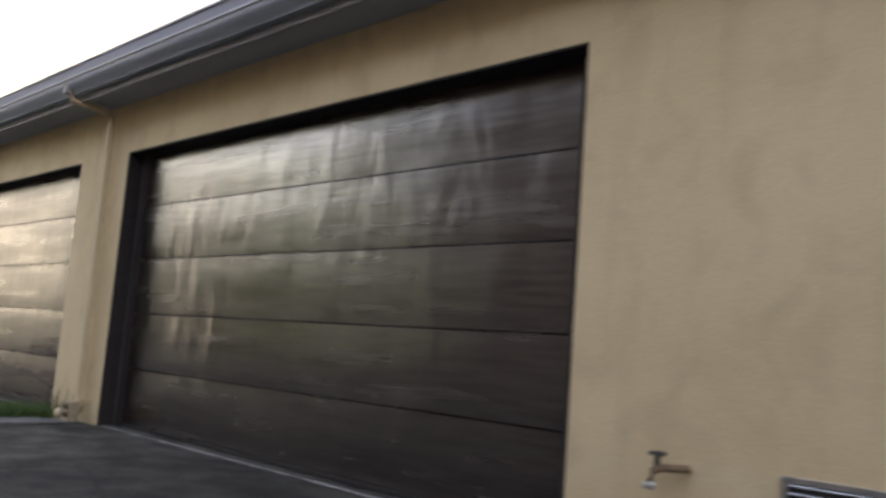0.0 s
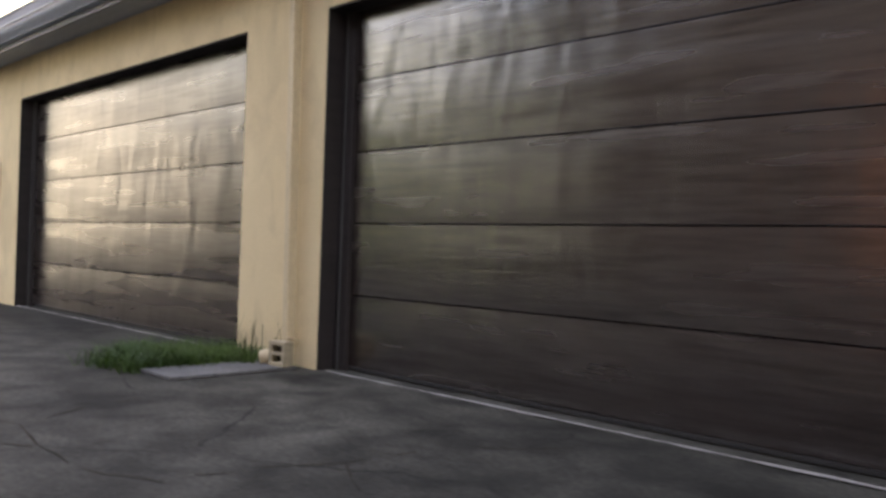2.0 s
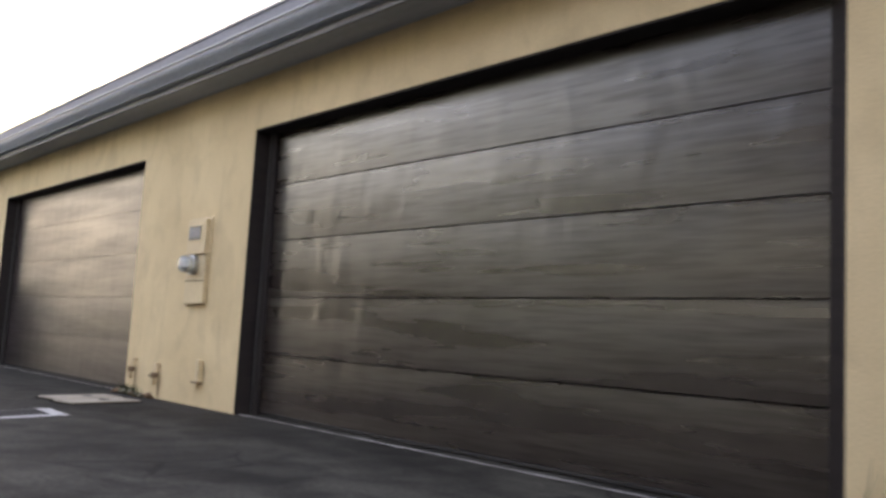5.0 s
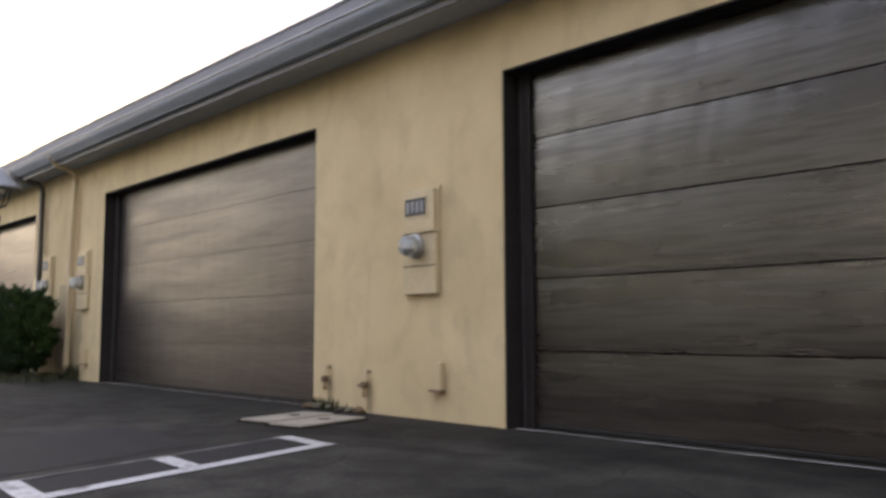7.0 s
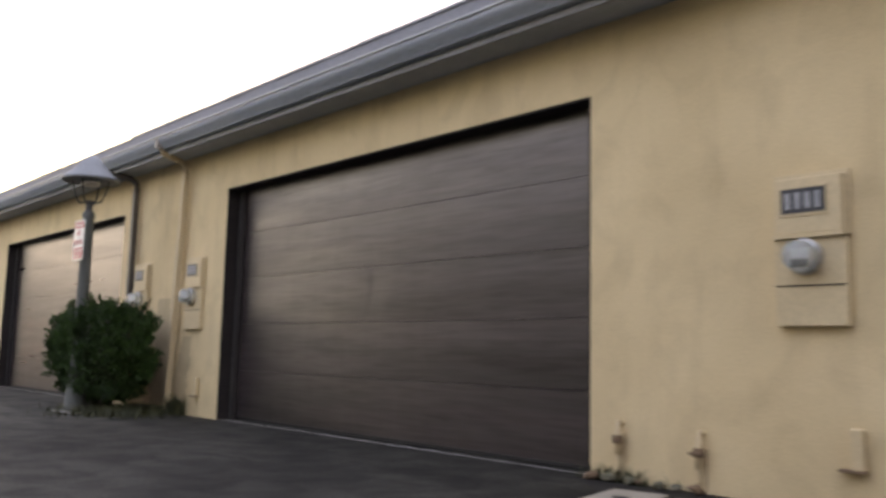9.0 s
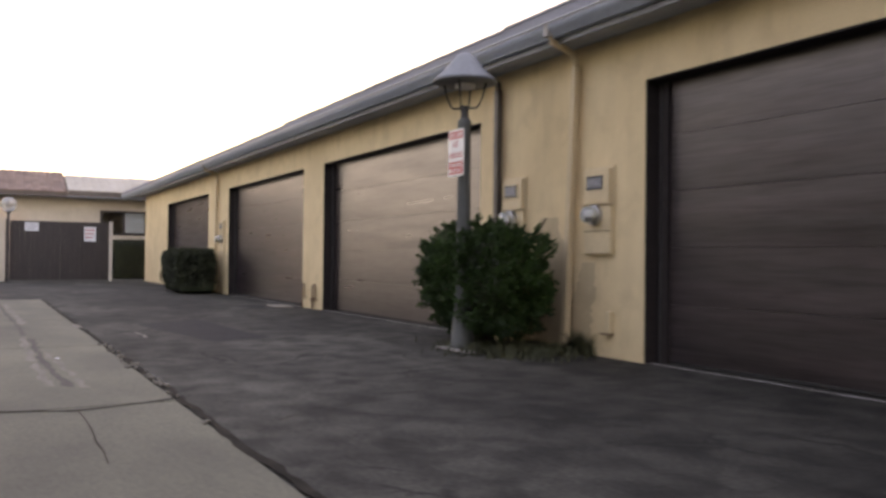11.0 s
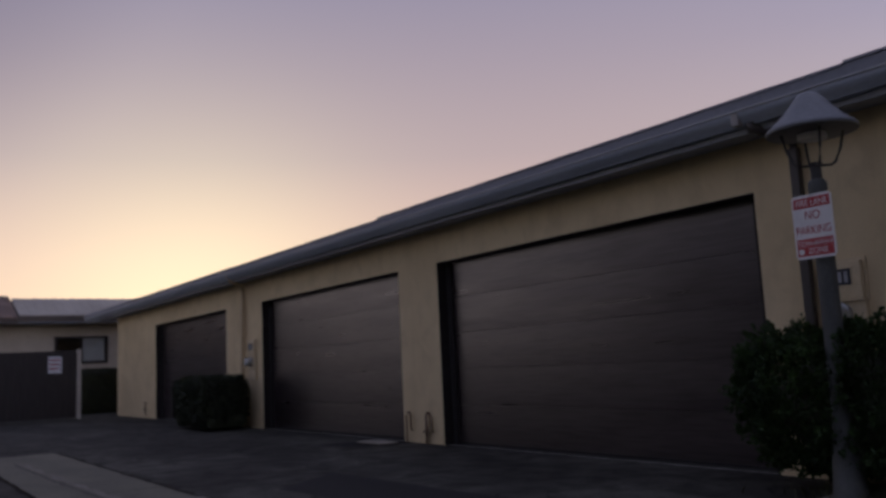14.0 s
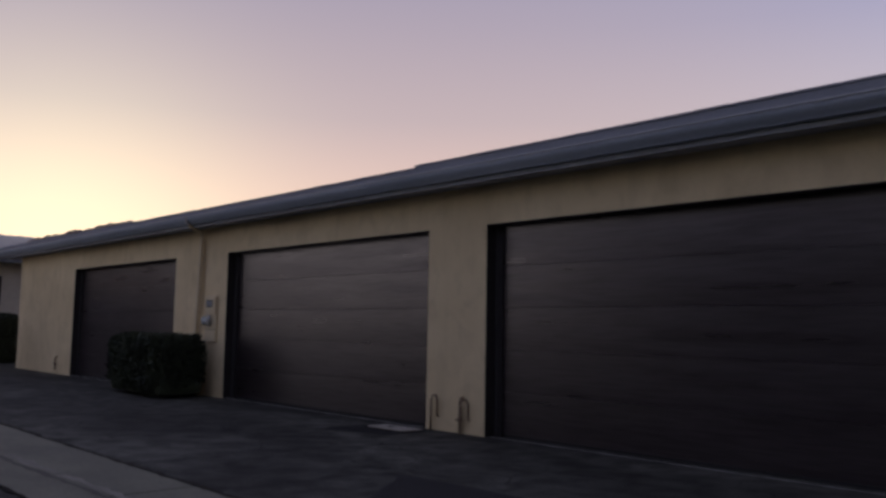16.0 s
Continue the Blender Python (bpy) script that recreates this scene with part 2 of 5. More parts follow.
def asphalt_material(name, dark, mid, pale):
    """Old asphalt: worn pale and oily dark fields, stone speckle and a net of hairline cracks."""
    m = bpy.data.materials.new(name)
    m.use_nodes = True
    n, l = m.node_tree.nodes, m.node_tree.links
    b = n["Principled BSDF"]
    co = n.new("ShaderNodeTexCoord")

    def noise_tex(scale, detail, dist=0.0, stretch=(1, 1, 1)):
        mp = n.new("ShaderNodeMapping")
        mp.inputs["Scale"].default_value = stretch
        l.new(co.outputs["Object"], mp.inputs[0])
        t = n.new("ShaderNodeTexNoise")
        t.inputs["Scale"].default_value, t.inputs["Detail"].default_value, t.inputs["Distortion"].default_value = scale, detail, dist
        l.new(mp.outputs[0], t.inputs["Vector"])
        return t

    field = noise_tex(0.55, 6, 0.6, (0.7, 1.2, 1))
    blotch = noise_tex(3.2, 6, 0.4)
    speck = noise_tex(38, 4)
    oil = noise_tex(1.7, 4, 0.3)
    r1 = ramp_node(n, [(0.30, dark), (0.50, mid), (0.72, pale)])
    l.new(field.outputs[0], r1.inputs[0])
    r2 = ramp_node(n, [(0.34, (0.50,) * 3), (0.62, (1.30,) * 3)])
    l.new(blotch.outputs[0], r2.inputs[0])
    r3 = ramp_node(n, [(0.30, (0.62,) * 3), (0.70, (1.35,) * 3)])
    l.new(speck.outputs[0], r3.inputs[0])
    r4 = ramp_node(n, [(0.60, (1, 1, 1)), (0.70, (0.5, 0.5, 0.5))])
    l.new(oil.outputs[0], r4.inputs[0])
    # a darker stretch, stronger towards the wall, with a wandering edge
    sx = n.new("ShaderNodeSeparateXYZ")
    l.new(co.outputs["Object"], sx.inputs[0])
    wander = n.new("ShaderNodeMath")
    wander.operation = "MULTIPLY_ADD"
    wander.inputs[1].default_value = 5.0
    l.new(field.outputs[0], wander.inputs[0])
    l.new(sx.outputs["X"], wander.inputs[2])
    r7 = ramp_node(n, [(0.0, (1, 1, 1)), (0.30, (1, 1, 1)), (0.42, (0.55, 0.55, 0.55)), (0.72, (0.55, 0.55, 0.55)), (0.86, (1, 1, 1))])
    reach = n.new("ShaderNodeMapRange")
    reach.inputs["From Min"].default_value, reach.inputs["From Max"].default_value = -26.0, -2.0
    l.new(wander.outputs[0], reach.inputs["Value"])
    l.new(reach.outputs[0], r7.inputs[0])
    near_wall = n.new("ShaderNodeMapRange")
    near_wall.interpolation_type = "SMOOTHSTEP"
    near_wall.inputs["From Min"].default_value, near_wall.inputs["From Max"].default_value = -3.8, -1.8
    l.new(sx.outputs["Y"], near_wall.inputs["Value"])
    # hairline cracks: edges of warped cells, broken up
    warp = n.new("ShaderNodeMix")
    warp.data_type = "RGBA"
    warp.inputs[0].default_value = 0.22
    wz = noise_tex(2.4, 5)
    l.new(co.outputs["Object"], warp.inputs[6])
    l.new(wz.outputs["Color"], warp.inputs[7])
    vo = n.new("ShaderNodeTexVoronoi")
    vo.feature = "DISTANCE_TO_EDGE"
    vo.inputs["Scale"].default_value = 1.25
    l.new(warp.outputs[2], vo.inputs["Vector"])
    r5 = ramp_node(n, [(0.004, (0.30, 0.30, 0.30)), (0.016, (1, 1, 1))])
    l.new(vo.outputs[0], r5.inputs[0])
    keep = noise_tex(0.8, 3)
    r6 = ramp_node(n, [(0.50, (0, 0, 0)), (0.58, (1, 1, 1))])
    l.new(keep.outputs[0], r6.inputs[0])
    out = r1.outputs[0]
    for r in (r2, r3, r4, r7, r5):
        mx = n.new("ShaderNodeMix")
        mx.data_type, mx.blend_type = "RGBA", "MULTIPLY"
        mx.inputs[0].default_value = 1
        if r is r5:
            l.new(r6.outputs[0], mx.inputs[0])
        if r is r7:
            l.new(near_wall.outputs[0], mx.inputs[0])
        l.new(out, mx.inputs[6])
        l.new(r.outputs[0], mx.inputs[7])
        out = mx.outputs[2]
    l.new(out, b.inputs["Base Color"])
    rr = n.new("ShaderNodeMapRange")
    rr.inputs["To Min"].default_value, rr.inputs["To Max"].default_value = 0.78, 0.98
    l.new(field.outputs[0], rr.inputs["Value"])
    l.new(rr.outputs[0], b.inputs["Roughness"])
    b.inputs["Specular IOR Level"].default_value = 0.2
    last = None
    for tex, st, d in ((blotch.outputs[0], 0.35, 0.02), (speck.outputs[0], 0.55, 0.006)):
        bp = n.new("ShaderNodeBump")
        bp.inputs["Strength"].default_value, bp.inputs["Distance"].default_value = st, d
        l.new(tex, bp.inputs["Height"])
        if last:
            l.new(last.outputs[0], bp.inputs["Normal"])
        last = bp
    l.new(last.outputs[0], b.inputs["Normal"])
    return m


def leaf_material(name, c1, c2, through_light):
    """Leaves that differ one from another and let some light through."""
    m = mat(name, c1, c2, 1.5, 20, (0.5, 0.7), 0.0, grain=0.2, island=0.4)
    n, l = m.node_tree.nodes, m.node_tree.links
    b = n["Principled BSDF"]
    tr = n.new("ShaderNodeBsdfTranslucent")
    l.new(b.inputs["Base Color"].links[0].from_socket, tr.inputs["Color"])
    ms = n.new("ShaderNodeMixShader")
    ms.inputs[0].default_value = through_light
    l.new(b.outputs[0], ms.inputs[1])
    l.new(tr.outputs[0], ms.inputs[2])
    l.new(ms.outputs[0], n["Material Output"].inputs["Surface"])
    return m


STUCCO = stucco_material("cream_stucco", (0.71, 0.58, 0.355), (0.61, 0.49, 0.292), (0.38, 0.298, 0.178))
STUCCO_FAR = stucco_material("pale_stucco", (0.62, 0.555, 0.45), (0.54, 0.48, 0.385), (0.42, 0.36, 0.28))
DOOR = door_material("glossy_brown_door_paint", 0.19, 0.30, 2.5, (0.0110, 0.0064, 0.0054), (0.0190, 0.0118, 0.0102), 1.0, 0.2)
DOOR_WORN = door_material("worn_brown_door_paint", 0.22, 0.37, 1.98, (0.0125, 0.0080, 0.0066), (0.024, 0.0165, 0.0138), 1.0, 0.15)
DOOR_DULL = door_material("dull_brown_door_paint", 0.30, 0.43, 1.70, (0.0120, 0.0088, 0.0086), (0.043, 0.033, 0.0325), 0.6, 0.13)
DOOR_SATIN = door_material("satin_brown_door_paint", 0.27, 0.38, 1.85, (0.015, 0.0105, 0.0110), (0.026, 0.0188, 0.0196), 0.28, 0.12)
TRIM = mat("dark_brown_trim", (0.020, 0.017, 0.0165), (0.036, 0.030, 0.029), 1.5, 30, (0.55, 0.75), 0.3, 0.003, (2, 2, 14), spec=0.25)
SEAL = mat("black_rubber", (0.012, 0.012, 0.012), (0.025, 0.024, 0.023), 5, 60, (0.6, 0.8), 0.2, 0.002)
ASPHALT = asphalt_material("worn_asphalt", (0.020, 0.0193, 0.0160), (0.044, 0.0425, 0.0350), (0.077, 0.0745, 0.0610))
PATCH = mat("fresh_asphalt_patch", (0.009, 0.0085, 0.0082), (0.017, 0.0158, 0.0155), 1.5, 60, (0.75, 0.9), 0.5, 0.006, grain=0.4, spec=0.3)
CRACK = mat("crack_dirt", (0.011, 0.010, 0.008), (0.045, 0.039, 0.030), 4, 50, (0.9, 1), 0.3, 0.005, spec=0.1)
CONCRETE = mat("old_concrete", (0.075, 0.071, 0.050), (0.165, 0.156, 0.108), 0.9, 44, (0.75, 0.95), 0.4, 0.005, (0.7, 1.3, 1), grain=0.3, wide=0.42)
TYRE = mat("tyre_rubber_mark", (0.040, 0.036, 0.028), (0.10, 0.090, 0.068), 2.5, 25, (0.8, 0.95), 0.2, 0.003, (0.5, 3, 1), grain=0.35)
CHALK = mat("pale_scuffed_concrete", (0.11, 0.10, 0.078), (0.24, 0.22, 0.175), 2.5, 25, (0.8, 0.95), 0.2, 0.003, (0.5, 3, 1), grain=0.35)
CREAMLID = mat("cream_concrete_lid", (0.27, 0.245, 0.20), (0.38, 0.345, 0.28), 3, 45, (0.75, 0.95), 0.4, 0.004, grain=0.25)
PALE = mat("pale_concrete", (0.30, 0.28, 0.26), (0.44, 0.42, 0.39), 3, 45, (0.75, 0.95), 0.4, 0.004, grain=0.25)
SLAB = mat("weathered_slab_concrete", (0.085, 0.083, 0.080), (0.16, 0.157, 0.15), 4, 35, (0.75, 0.95), 0.4, 0.004, grain=0.35)
FADED = mat("faded_road_paint", (0.05, 0.049, 0.047), (0.20, 0.197, 0.19), 6, 30, (0.7, 0.9), 0.4, 0.003, grain=0.4, mid=0.5, wide=0.2)
PAINT = mat("worn_white_paint", (0.10, 0.098, 0.095), (0.50, 0.49, 0.48), 7, 40, (0.6, 0.85), 0.4, 0.003, grain=0.4, mid=0.38, wide=0.16)
# gutter grey is lightened and blued to carry the sky's haze
GUTTER = mat("haze_lightened_gutter_paint", (0.33, 0.375, 0.44), (0.42, 0.465, 0.53), 1.2, 30, (0.45, 0.6), 0.15, 0.002, (0.5, 2, 2), grain=0.15)
EAVE_EDGE = mat("mauve_grey_roof_edge", (0.19, 0.20, 0.23), (0.26, 0.265, 0.295), 1.5, 40, (0.6, 0.8), 0.25, 0.003, (0.6, 2, 2), grain=0.2)
LIP = mat("pale_gutter_lip", (0.34, 0.35, 0.37), (0.45, 0.455, 0.46), 2.0, 30, (0.4, 0.6), 0.1, 0.002, (0.5, 2, 2), grain=0.15)
FASCIA = mat("grey_fascia_paint", (0.24, 0.255, 0.275), (0.33, 0.345, 0.37), 1.5, 30, (0.55, 0.75), 0.2, 0.002, (0.6, 2, 2))
# soffit colour also holds some of the haze under the bright sky
SOFFIT = mat("haze_lightened_soffit_boards", (0.33, 0.375, 0.44), (0.43, 0.475, 0.545), 1.2, 30, (0.6, 0.8), 0.2, 0.003, (0.4, 6, 6))
SHINGLE = mat("grey_brown_shingle", (0.20, 0.17, 0.145), (0.32, 0.28, 0.24), 1.8, 40, (0.8, 0.95), 0.6, 0.008, grain=0.4, island=0.2)
TILE = mat("brown_roof_tile", (0.14, 0.095, 0.075), (0.25, 0.18, 0.145), 1.2, 25, (0.7, 0.9), 0.4, 0.006, grain=0.3, island=0.2)
PALETILE = mat("pale_roof_tile", (0.34, 0.31, 0.26), (0.46, 0.42, 0.36), 0.8, 18, (0.7, 0.9), 0.4, 0.006, grain=0.25)
PIPE = mat("cream_downspout_paint", (0.50, 0.405, 0.255), (0.60, 0.49, 0.31), 2.0, 40, (0.5, 0.7), 0.2, 0.002, (2, 2, 0.6), grain=0.15)
DARKPIPE = mat("dark_brown_downspout_paint", (0.04, 0.034, 0.03), (0.075, 0.063, 0.055), 2.0, 40, (0.4, 0.6), 0.2, 0.002, (2, 2, 0.6))
BOX = mat("cream_cabinet_paint", (0.54, 0.44, 0.265), (0.64, 0.525, 0.33), 3.0, 40, (0.45, 0.65), 0.15, 0.002, grain=0.12)
PLATE = mat("blue_black_plate", (0.02, 0.022, 0.028), (0.035, 0.037, 0.045), 6, 40, (0.3, 0.5), 0.1, 0.001)
WHITEBAR = mat("white_digit_bars", (0.26, 0.27, 0.29), (0.40, 0.41, 0.43), 20, 60, (0.5, 0.7), 0.1, 0.001)
STEEL = mat("galvanised_steel", (0.42, 0.42, 0.41), (0.58, 0.58, 0.56), 8, 50, (0.3, 0.5), 0.15, 0.002, metal=0.9, grain=0.2)
RUST = mat("rusty_brown_pipe", (0.12, 0.075, 0.045), (0.26, 0.18, 0.11), 9, 60, (0.6, 0.85), 0.4, 0.004, grain=0.35)
RUSTRUN = mat("rust_stain_on_stucco", (0.33, 0.24, 0.135), (0.48, 0.38, 0.23), 14, 60, (0.8, 0.95), 0.2, 0.002, grain=0.3)
POSTMAT = mat("grey_green_post_paint", (0.045, 0.05, 0.048), (0.10, 0.105, 0.098), 3, 45, (0.5, 0.75), 0.3, 0.003, (2, 2, 0.7), grain=0.25)
HAT = mat("weathered_lamp_cap", (0.14, 0.148, 0.158), (0.21, 0.218, 0.225), 3, 40, (0.45, 0.65), 0.2, 0.003, grain=0.2)
BRACKET = mat("dark_bracket_paint", (0.03, 0.03, 0.032), (0.06, 0.058, 0.056), 6, 40, (0.5, 0.7), 0.2, 0.002)
SIGNWHITE = mat("sign_white", (0.68, 0.67, 0.65), (0.80, 0.79, 0.77), 5, 50, (0.35, 0.5), 0.05, 0.001, grain=0.08)
SIGNRED = mat("sign_red", (0.36, 0.035, 0.045), (0.47, 0.06, 0.065), 6, 50, (0.35, 0.5), 0.05, 0.001, grain=0.12)
GATE = mat("dark_gate_paint", (0.024, 0.02, 0.019), (0.045, 0.037, 0.034), 1.5, 30, (0.5, 0.7), 0.3, 0.003, (6, 6, 1))
PAPER = mat("white_notice", (0.62, 0.63, 0.66), (0.75, 0.76, 0.78), 5, 40, (0.5, 0.7), 0.05, 0.001, grain=0.1)
WHITEPOST = mat("pale_post_paint", (0.5, 0.46, 0.40), (0.62, 0.58, 0.51), 3, 40, (0.6, 0.8), 0.2, 0.002, grain=0.15)
FRAMEMAT = mat("dark_window_frame", (0.035, 0.03, 0.027), (0.06, 0.052, 0.047), 4, 40, (0.4, 0.6), 0.1, 0.002)
LEAF = leaf_material("dark_green_leaf", (0.012, 0.030, 0.006), (0.048, 0.095, 0.017), 0.25)
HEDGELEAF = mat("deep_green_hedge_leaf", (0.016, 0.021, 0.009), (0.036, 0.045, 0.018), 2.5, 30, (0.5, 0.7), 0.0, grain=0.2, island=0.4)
MIDLEAF = leaf_material("green_tree_leaf", (0.075, 0.11, 0.03), (0.15, 0.20, 0.06), 0.35)
# paler than real foliage, to brighten what the first doors reflect
BRIGHTLEAF = leaf_material("yellow_green_tree_leaf", (0.20, 0.27, 0.07), (0.36, 0.43, 0.13), 0.45)
TREELEAF = leaf_material("olive_tree_leaf", (0.02, 0.032, 0.010), (0.045, 0.065, 0.018), 0.15)
GRASS = leaf_material("fresh_grass", (0.026, 0.060, 0.010), (0.085, 0.140, 0.026), 0.3)
DRYGRASS = mat("dry_weeds", (0.032, 0.038, 0.015), (0.075, 0.075, 0.032), 4, 30, (0.6, 0.8), 0.0, grain=0.2, island=0.4)
TWIG = mat("brown_twig", (0.06, 0.045, 0.03), (0.11, 0.085, 0.06), 6, 40, (0.7, 0.9), 0.3, 0.003)
BEIGE = mat("beige_block_concrete", (0.30, 0.25, 0.165), (0.42, 0.355, 0.24), 6, 40, (0.8, 0.95), 0.4, 0.004, grain=0.3)
# near-black colour stands in for the shade of unlit rooms
INSIDE = mat("painted_dim_interior", (0.012, 0.011, 0.010), (0.022, 0.020, 0.018), 1, 20, (0.8, 0.9), 0.0)
BLIND = mat("white_blind", (0.60, 0.62, 0.62), (0.72, 0.74, 0.74), 1, 20, (0.6, 0.8), 0.1, 0.002, (0.3, 0.3, 20), grain=0.1)
# dark brown raised in tone to imitate haze over the far eaves
EAVEWOOD = mat("haze_lightened_eave_brown", (0.085, 0.07, 0.06), (0.14, 0.115, 0.10), 1.5, 30, (0.6, 0.8), 0.2, 0.003, (2, 0.6, 2))
REDCURB = mat("faded_red_kerb", (0.12, 0.055, 0.045), (0.2, 0.10, 0.08), 3, 40, (0.7, 0.9), 0.3, 0.004)
# kept dark so that the doors reflect little from the unseen far side
FARWALL = mat("dark_unseen_side_stucco", (0.075, 0.060, 0.048), (0.11, 0.09, 0.07), 0.6, 30, (0.85, 0.95), 0.2, 0.004)

glass = bpy.data.materials.new("window_glass")
glass.use_nodes = True
gb = glass.node_tree.nodes["Principled BSDF"]
gb.inputs["Base Color"].default_value = (0.9, 0.93, 0.93, 1)
gb.inputs["Roughness"].default_value = 0.03
gb.inputs["Transmission Weight"].default_value = 1.0
gb.inputs["IOR"].default_value = 1.45
frosted = bpy.data.materials.new("clear_globe_glass")
frosted.use_nodes = True
fb = frosted.node_tree.nodes["Principled BSDF"]
fb.inputs["Base Color"].default_value = (0.50, 0.50, 0.47, 1)
fb.inputs["Roughness"].default_value = 0.06
fb.inputs["Transmission Weight"].default_value = 0.6

METERGLASS = bpy.data.materials.new("clear_meter_glass")
METERGLASS.use_nodes = True
mb = METERGLASS.node_tree.nodes["Principled BSDF"]
mb.inputs["Base Color"].default_value = (0.80, 0.83, 0.80, 1)
mb.inputs["Roughness"].default_value = 0.08
mb.inputs["Transmission Weight"].default_value = 0.72

# ---------------------------------------------------------------- mesh helpers


def add_box(bm, x0, x1, y0, y1, z0, z1, bevel=0.0):
    """A box between two corners, with softened edges where bevel is given."""
    t = bmesh.new()
    bmesh.ops.create_cube(t, size=1, matrix=Matrix.Translation(((x0 + x1) / 2, (y0 + y1) / 2, (z0 + z1) / 2)) @ Matrix.Diagonal((abs(x1 - x0), abs(y1 - y0), abs(z1 - z0), 1)))
    if bevel:
        bmesh.ops.bevel(t, geom=t.edges[:], offset=bevel, segments=2, affect="EDGES", profile=0.6)
    join(bm, t)


def join(bm, t):
    at = {v: bm.verts.new(v.co) for v in t.verts}
    for f in t.faces:
        bm.faces.new([at[v] for v in f.verts])
    t.free()


def add_lathe(bm, profile, at=(0, 0, 0), n=24, caps=True):
    """Turn a profile of (radius, height) round an upright axis."""
    rings = []
    for r, z in profile:
        rings.append([bm.verts.new((at[0] + r * math.cos(2 * math.pi * i / n), at[1] + r * math.sin(2 * math.pi * i / n), at[2] + z)) for i in range(n)])
    for a, b in zip(rings, rings[1:]):
        for i in range(n):
            bm.faces.new((a[i], a[(i + 1) % n], b[(i + 1) % n], b[i]))
    if caps:
        bm.faces.new(rings[0][::-1])
        bm.faces.new(rings[-1])


def add_tube(bm, pts, r, n=10, flat=1.0):
    """A tube along a path of points."""
    pts = [Vector(p) for p in pts]
    rings = []
    up = Vector((0, 0, 1))
    for i, p in enumerate(pts):
        d = (pts[min(i + 1, len(pts) - 1)] - pts[max(i - 1, 0)]).normalized()
        ref = up if abs(d.dot(up)) < 0.95 else Vector((1, 0, 0))
        a = d.cross(ref).normalized()
        b = d.cross(a).normalized()
        rings.append([bm.verts.new(p + a * r * math.cos(2 * math.pi * k / n) + b * r * flat * math.sin(2 * math.pi * k / n)) for k in range(n)])
    for a, b in zip(rings, rings[1:]):
        for k in range(n):
            bm.faces.new((a[k], a[(k + 1) % n], b[(k + 1) % n], b[k]))
    bm.faces.new(rings[0][::-1])
    bm.faces.new(rings[-1])


def add_extrude_x(bm, profile, x0, x1):
    """A closed (y, z) profile drawn out along x."""
    a = [bm.verts.new((x0, y, z)) for y, z in profile]
    b = [bm.verts.new((x1, y, z)) for y, z in profile]
    k = len(profile)
    for i in range(k):
        bm.faces.new((a[i], a[(i + 1) % k], b[(i + 1) % k], b[i]))
    bm.faces.new(a[::-1])
    bm.faces.new(b)


def mesh_from(name, bm, material, smooth=False):
    bmesh.ops.recalc_face_normals(bm, faces=bm.faces[:])
    me = bpy.data.meshes.new(name)
    bm.to_mesh(me)
    bm.free()
    me.materials.append(material)
    if smooth:
        for p in me.polygons:
            p.use_smooth = True
    return me


def part(name, bm, material, parent, label="", smooth=False):
    """Links a bmesh as one mesh object under a thing or a part."""
    ob = new(name, mesh_from(name, bm, material, smooth))
    if parent:
        ob.parent = parent
    if label:
        tagged(ob, label=label)
    return ob


def thing(name, at, label, category, group="", kind="", turn=0.0):
    e = new(name)
    e.empty_display_size = 0.1
    e.matrix_basis = pose(*at, 0, 0, turn)
    return tagged(e, label, category, group, kind)


def solid(name, bm, material, label, category, kind="", smooth=False, group=""):
    return tagged(part(name, bm, material, None, "", smooth), label, category, group, kind)


def pierced(u0, u1, v1, t, holes, place):
    """One wall block with rectangular holes (ua, ub, va, vb): front, back and all reveals, with shared corners."""
    us = sorted({u0, u1, *[q for h in holes for q in h[:2]]})
    vs_ = sorted({0.0, v1, *[q for h in holes for q in h[2:]]})
    bm = bmesh.new()
    made = {}

    def vert(i, j, k):
        if (i, j, k) not in made:
            made[i, j, k] = bm.verts.new(place(us[i], vs_[j], k * t))
        return made[i, j, k]

    def full(i, j):
        if not (0 <= i < len(us) - 1 and 0 <= j < len(vs_) - 1):
            return False
        u, v = (us[i] + us[i + 1]) / 2, (vs_[j] + vs_[j + 1]) / 2
        return not any(h[0] < u < h[1] and h[2] < v < h[3] for h in holes)

    for i in range(len(us) - 1):
        for j in range(len(vs_) - 1):
            if not full(i, j):
                continue
            for k in (0, 1):
                bm.faces.new([vert(*q, k) for q in ((i, j), (i + 1, j), (i + 1, j + 1), (i, j + 1))])
            for di, dj, a, b in ((-1, 0, (i, j), (i, j + 1)), (1, 0, (i + 1, j), (i + 1, j + 1)), (0, -1, (i, j), (i + 1, j)), (0, 1, (i, j + 1), (i + 1, j + 1))):
                if not full(i + di, j + dj):
                    bm.faces.new((vert(*a, 0), vert(*b, 0), vert(*b, 1), vert(*a, 1)))
    return bm


def boxes(*args, bevel=0.0):
    bm = bmesh.new()
    for a in args:
        add_box(bm, *a, bevel)
    return bm


# ---------------------------------------------------------------- ground
GX0, GX1 = -400.0, 400.0
bm = bmesh.new()
vs = [bm.verts.new(p) for p in ((GX0, -400, 0), (GX1, -400, 0), (GX1, 400, 0), (GX0, 400, 0))]
bm.faces.new(vs)
ground = solid("ground", bm, ASPHALT, "worn grey asphalt driveway with stains and cracks", "ground", "structure")


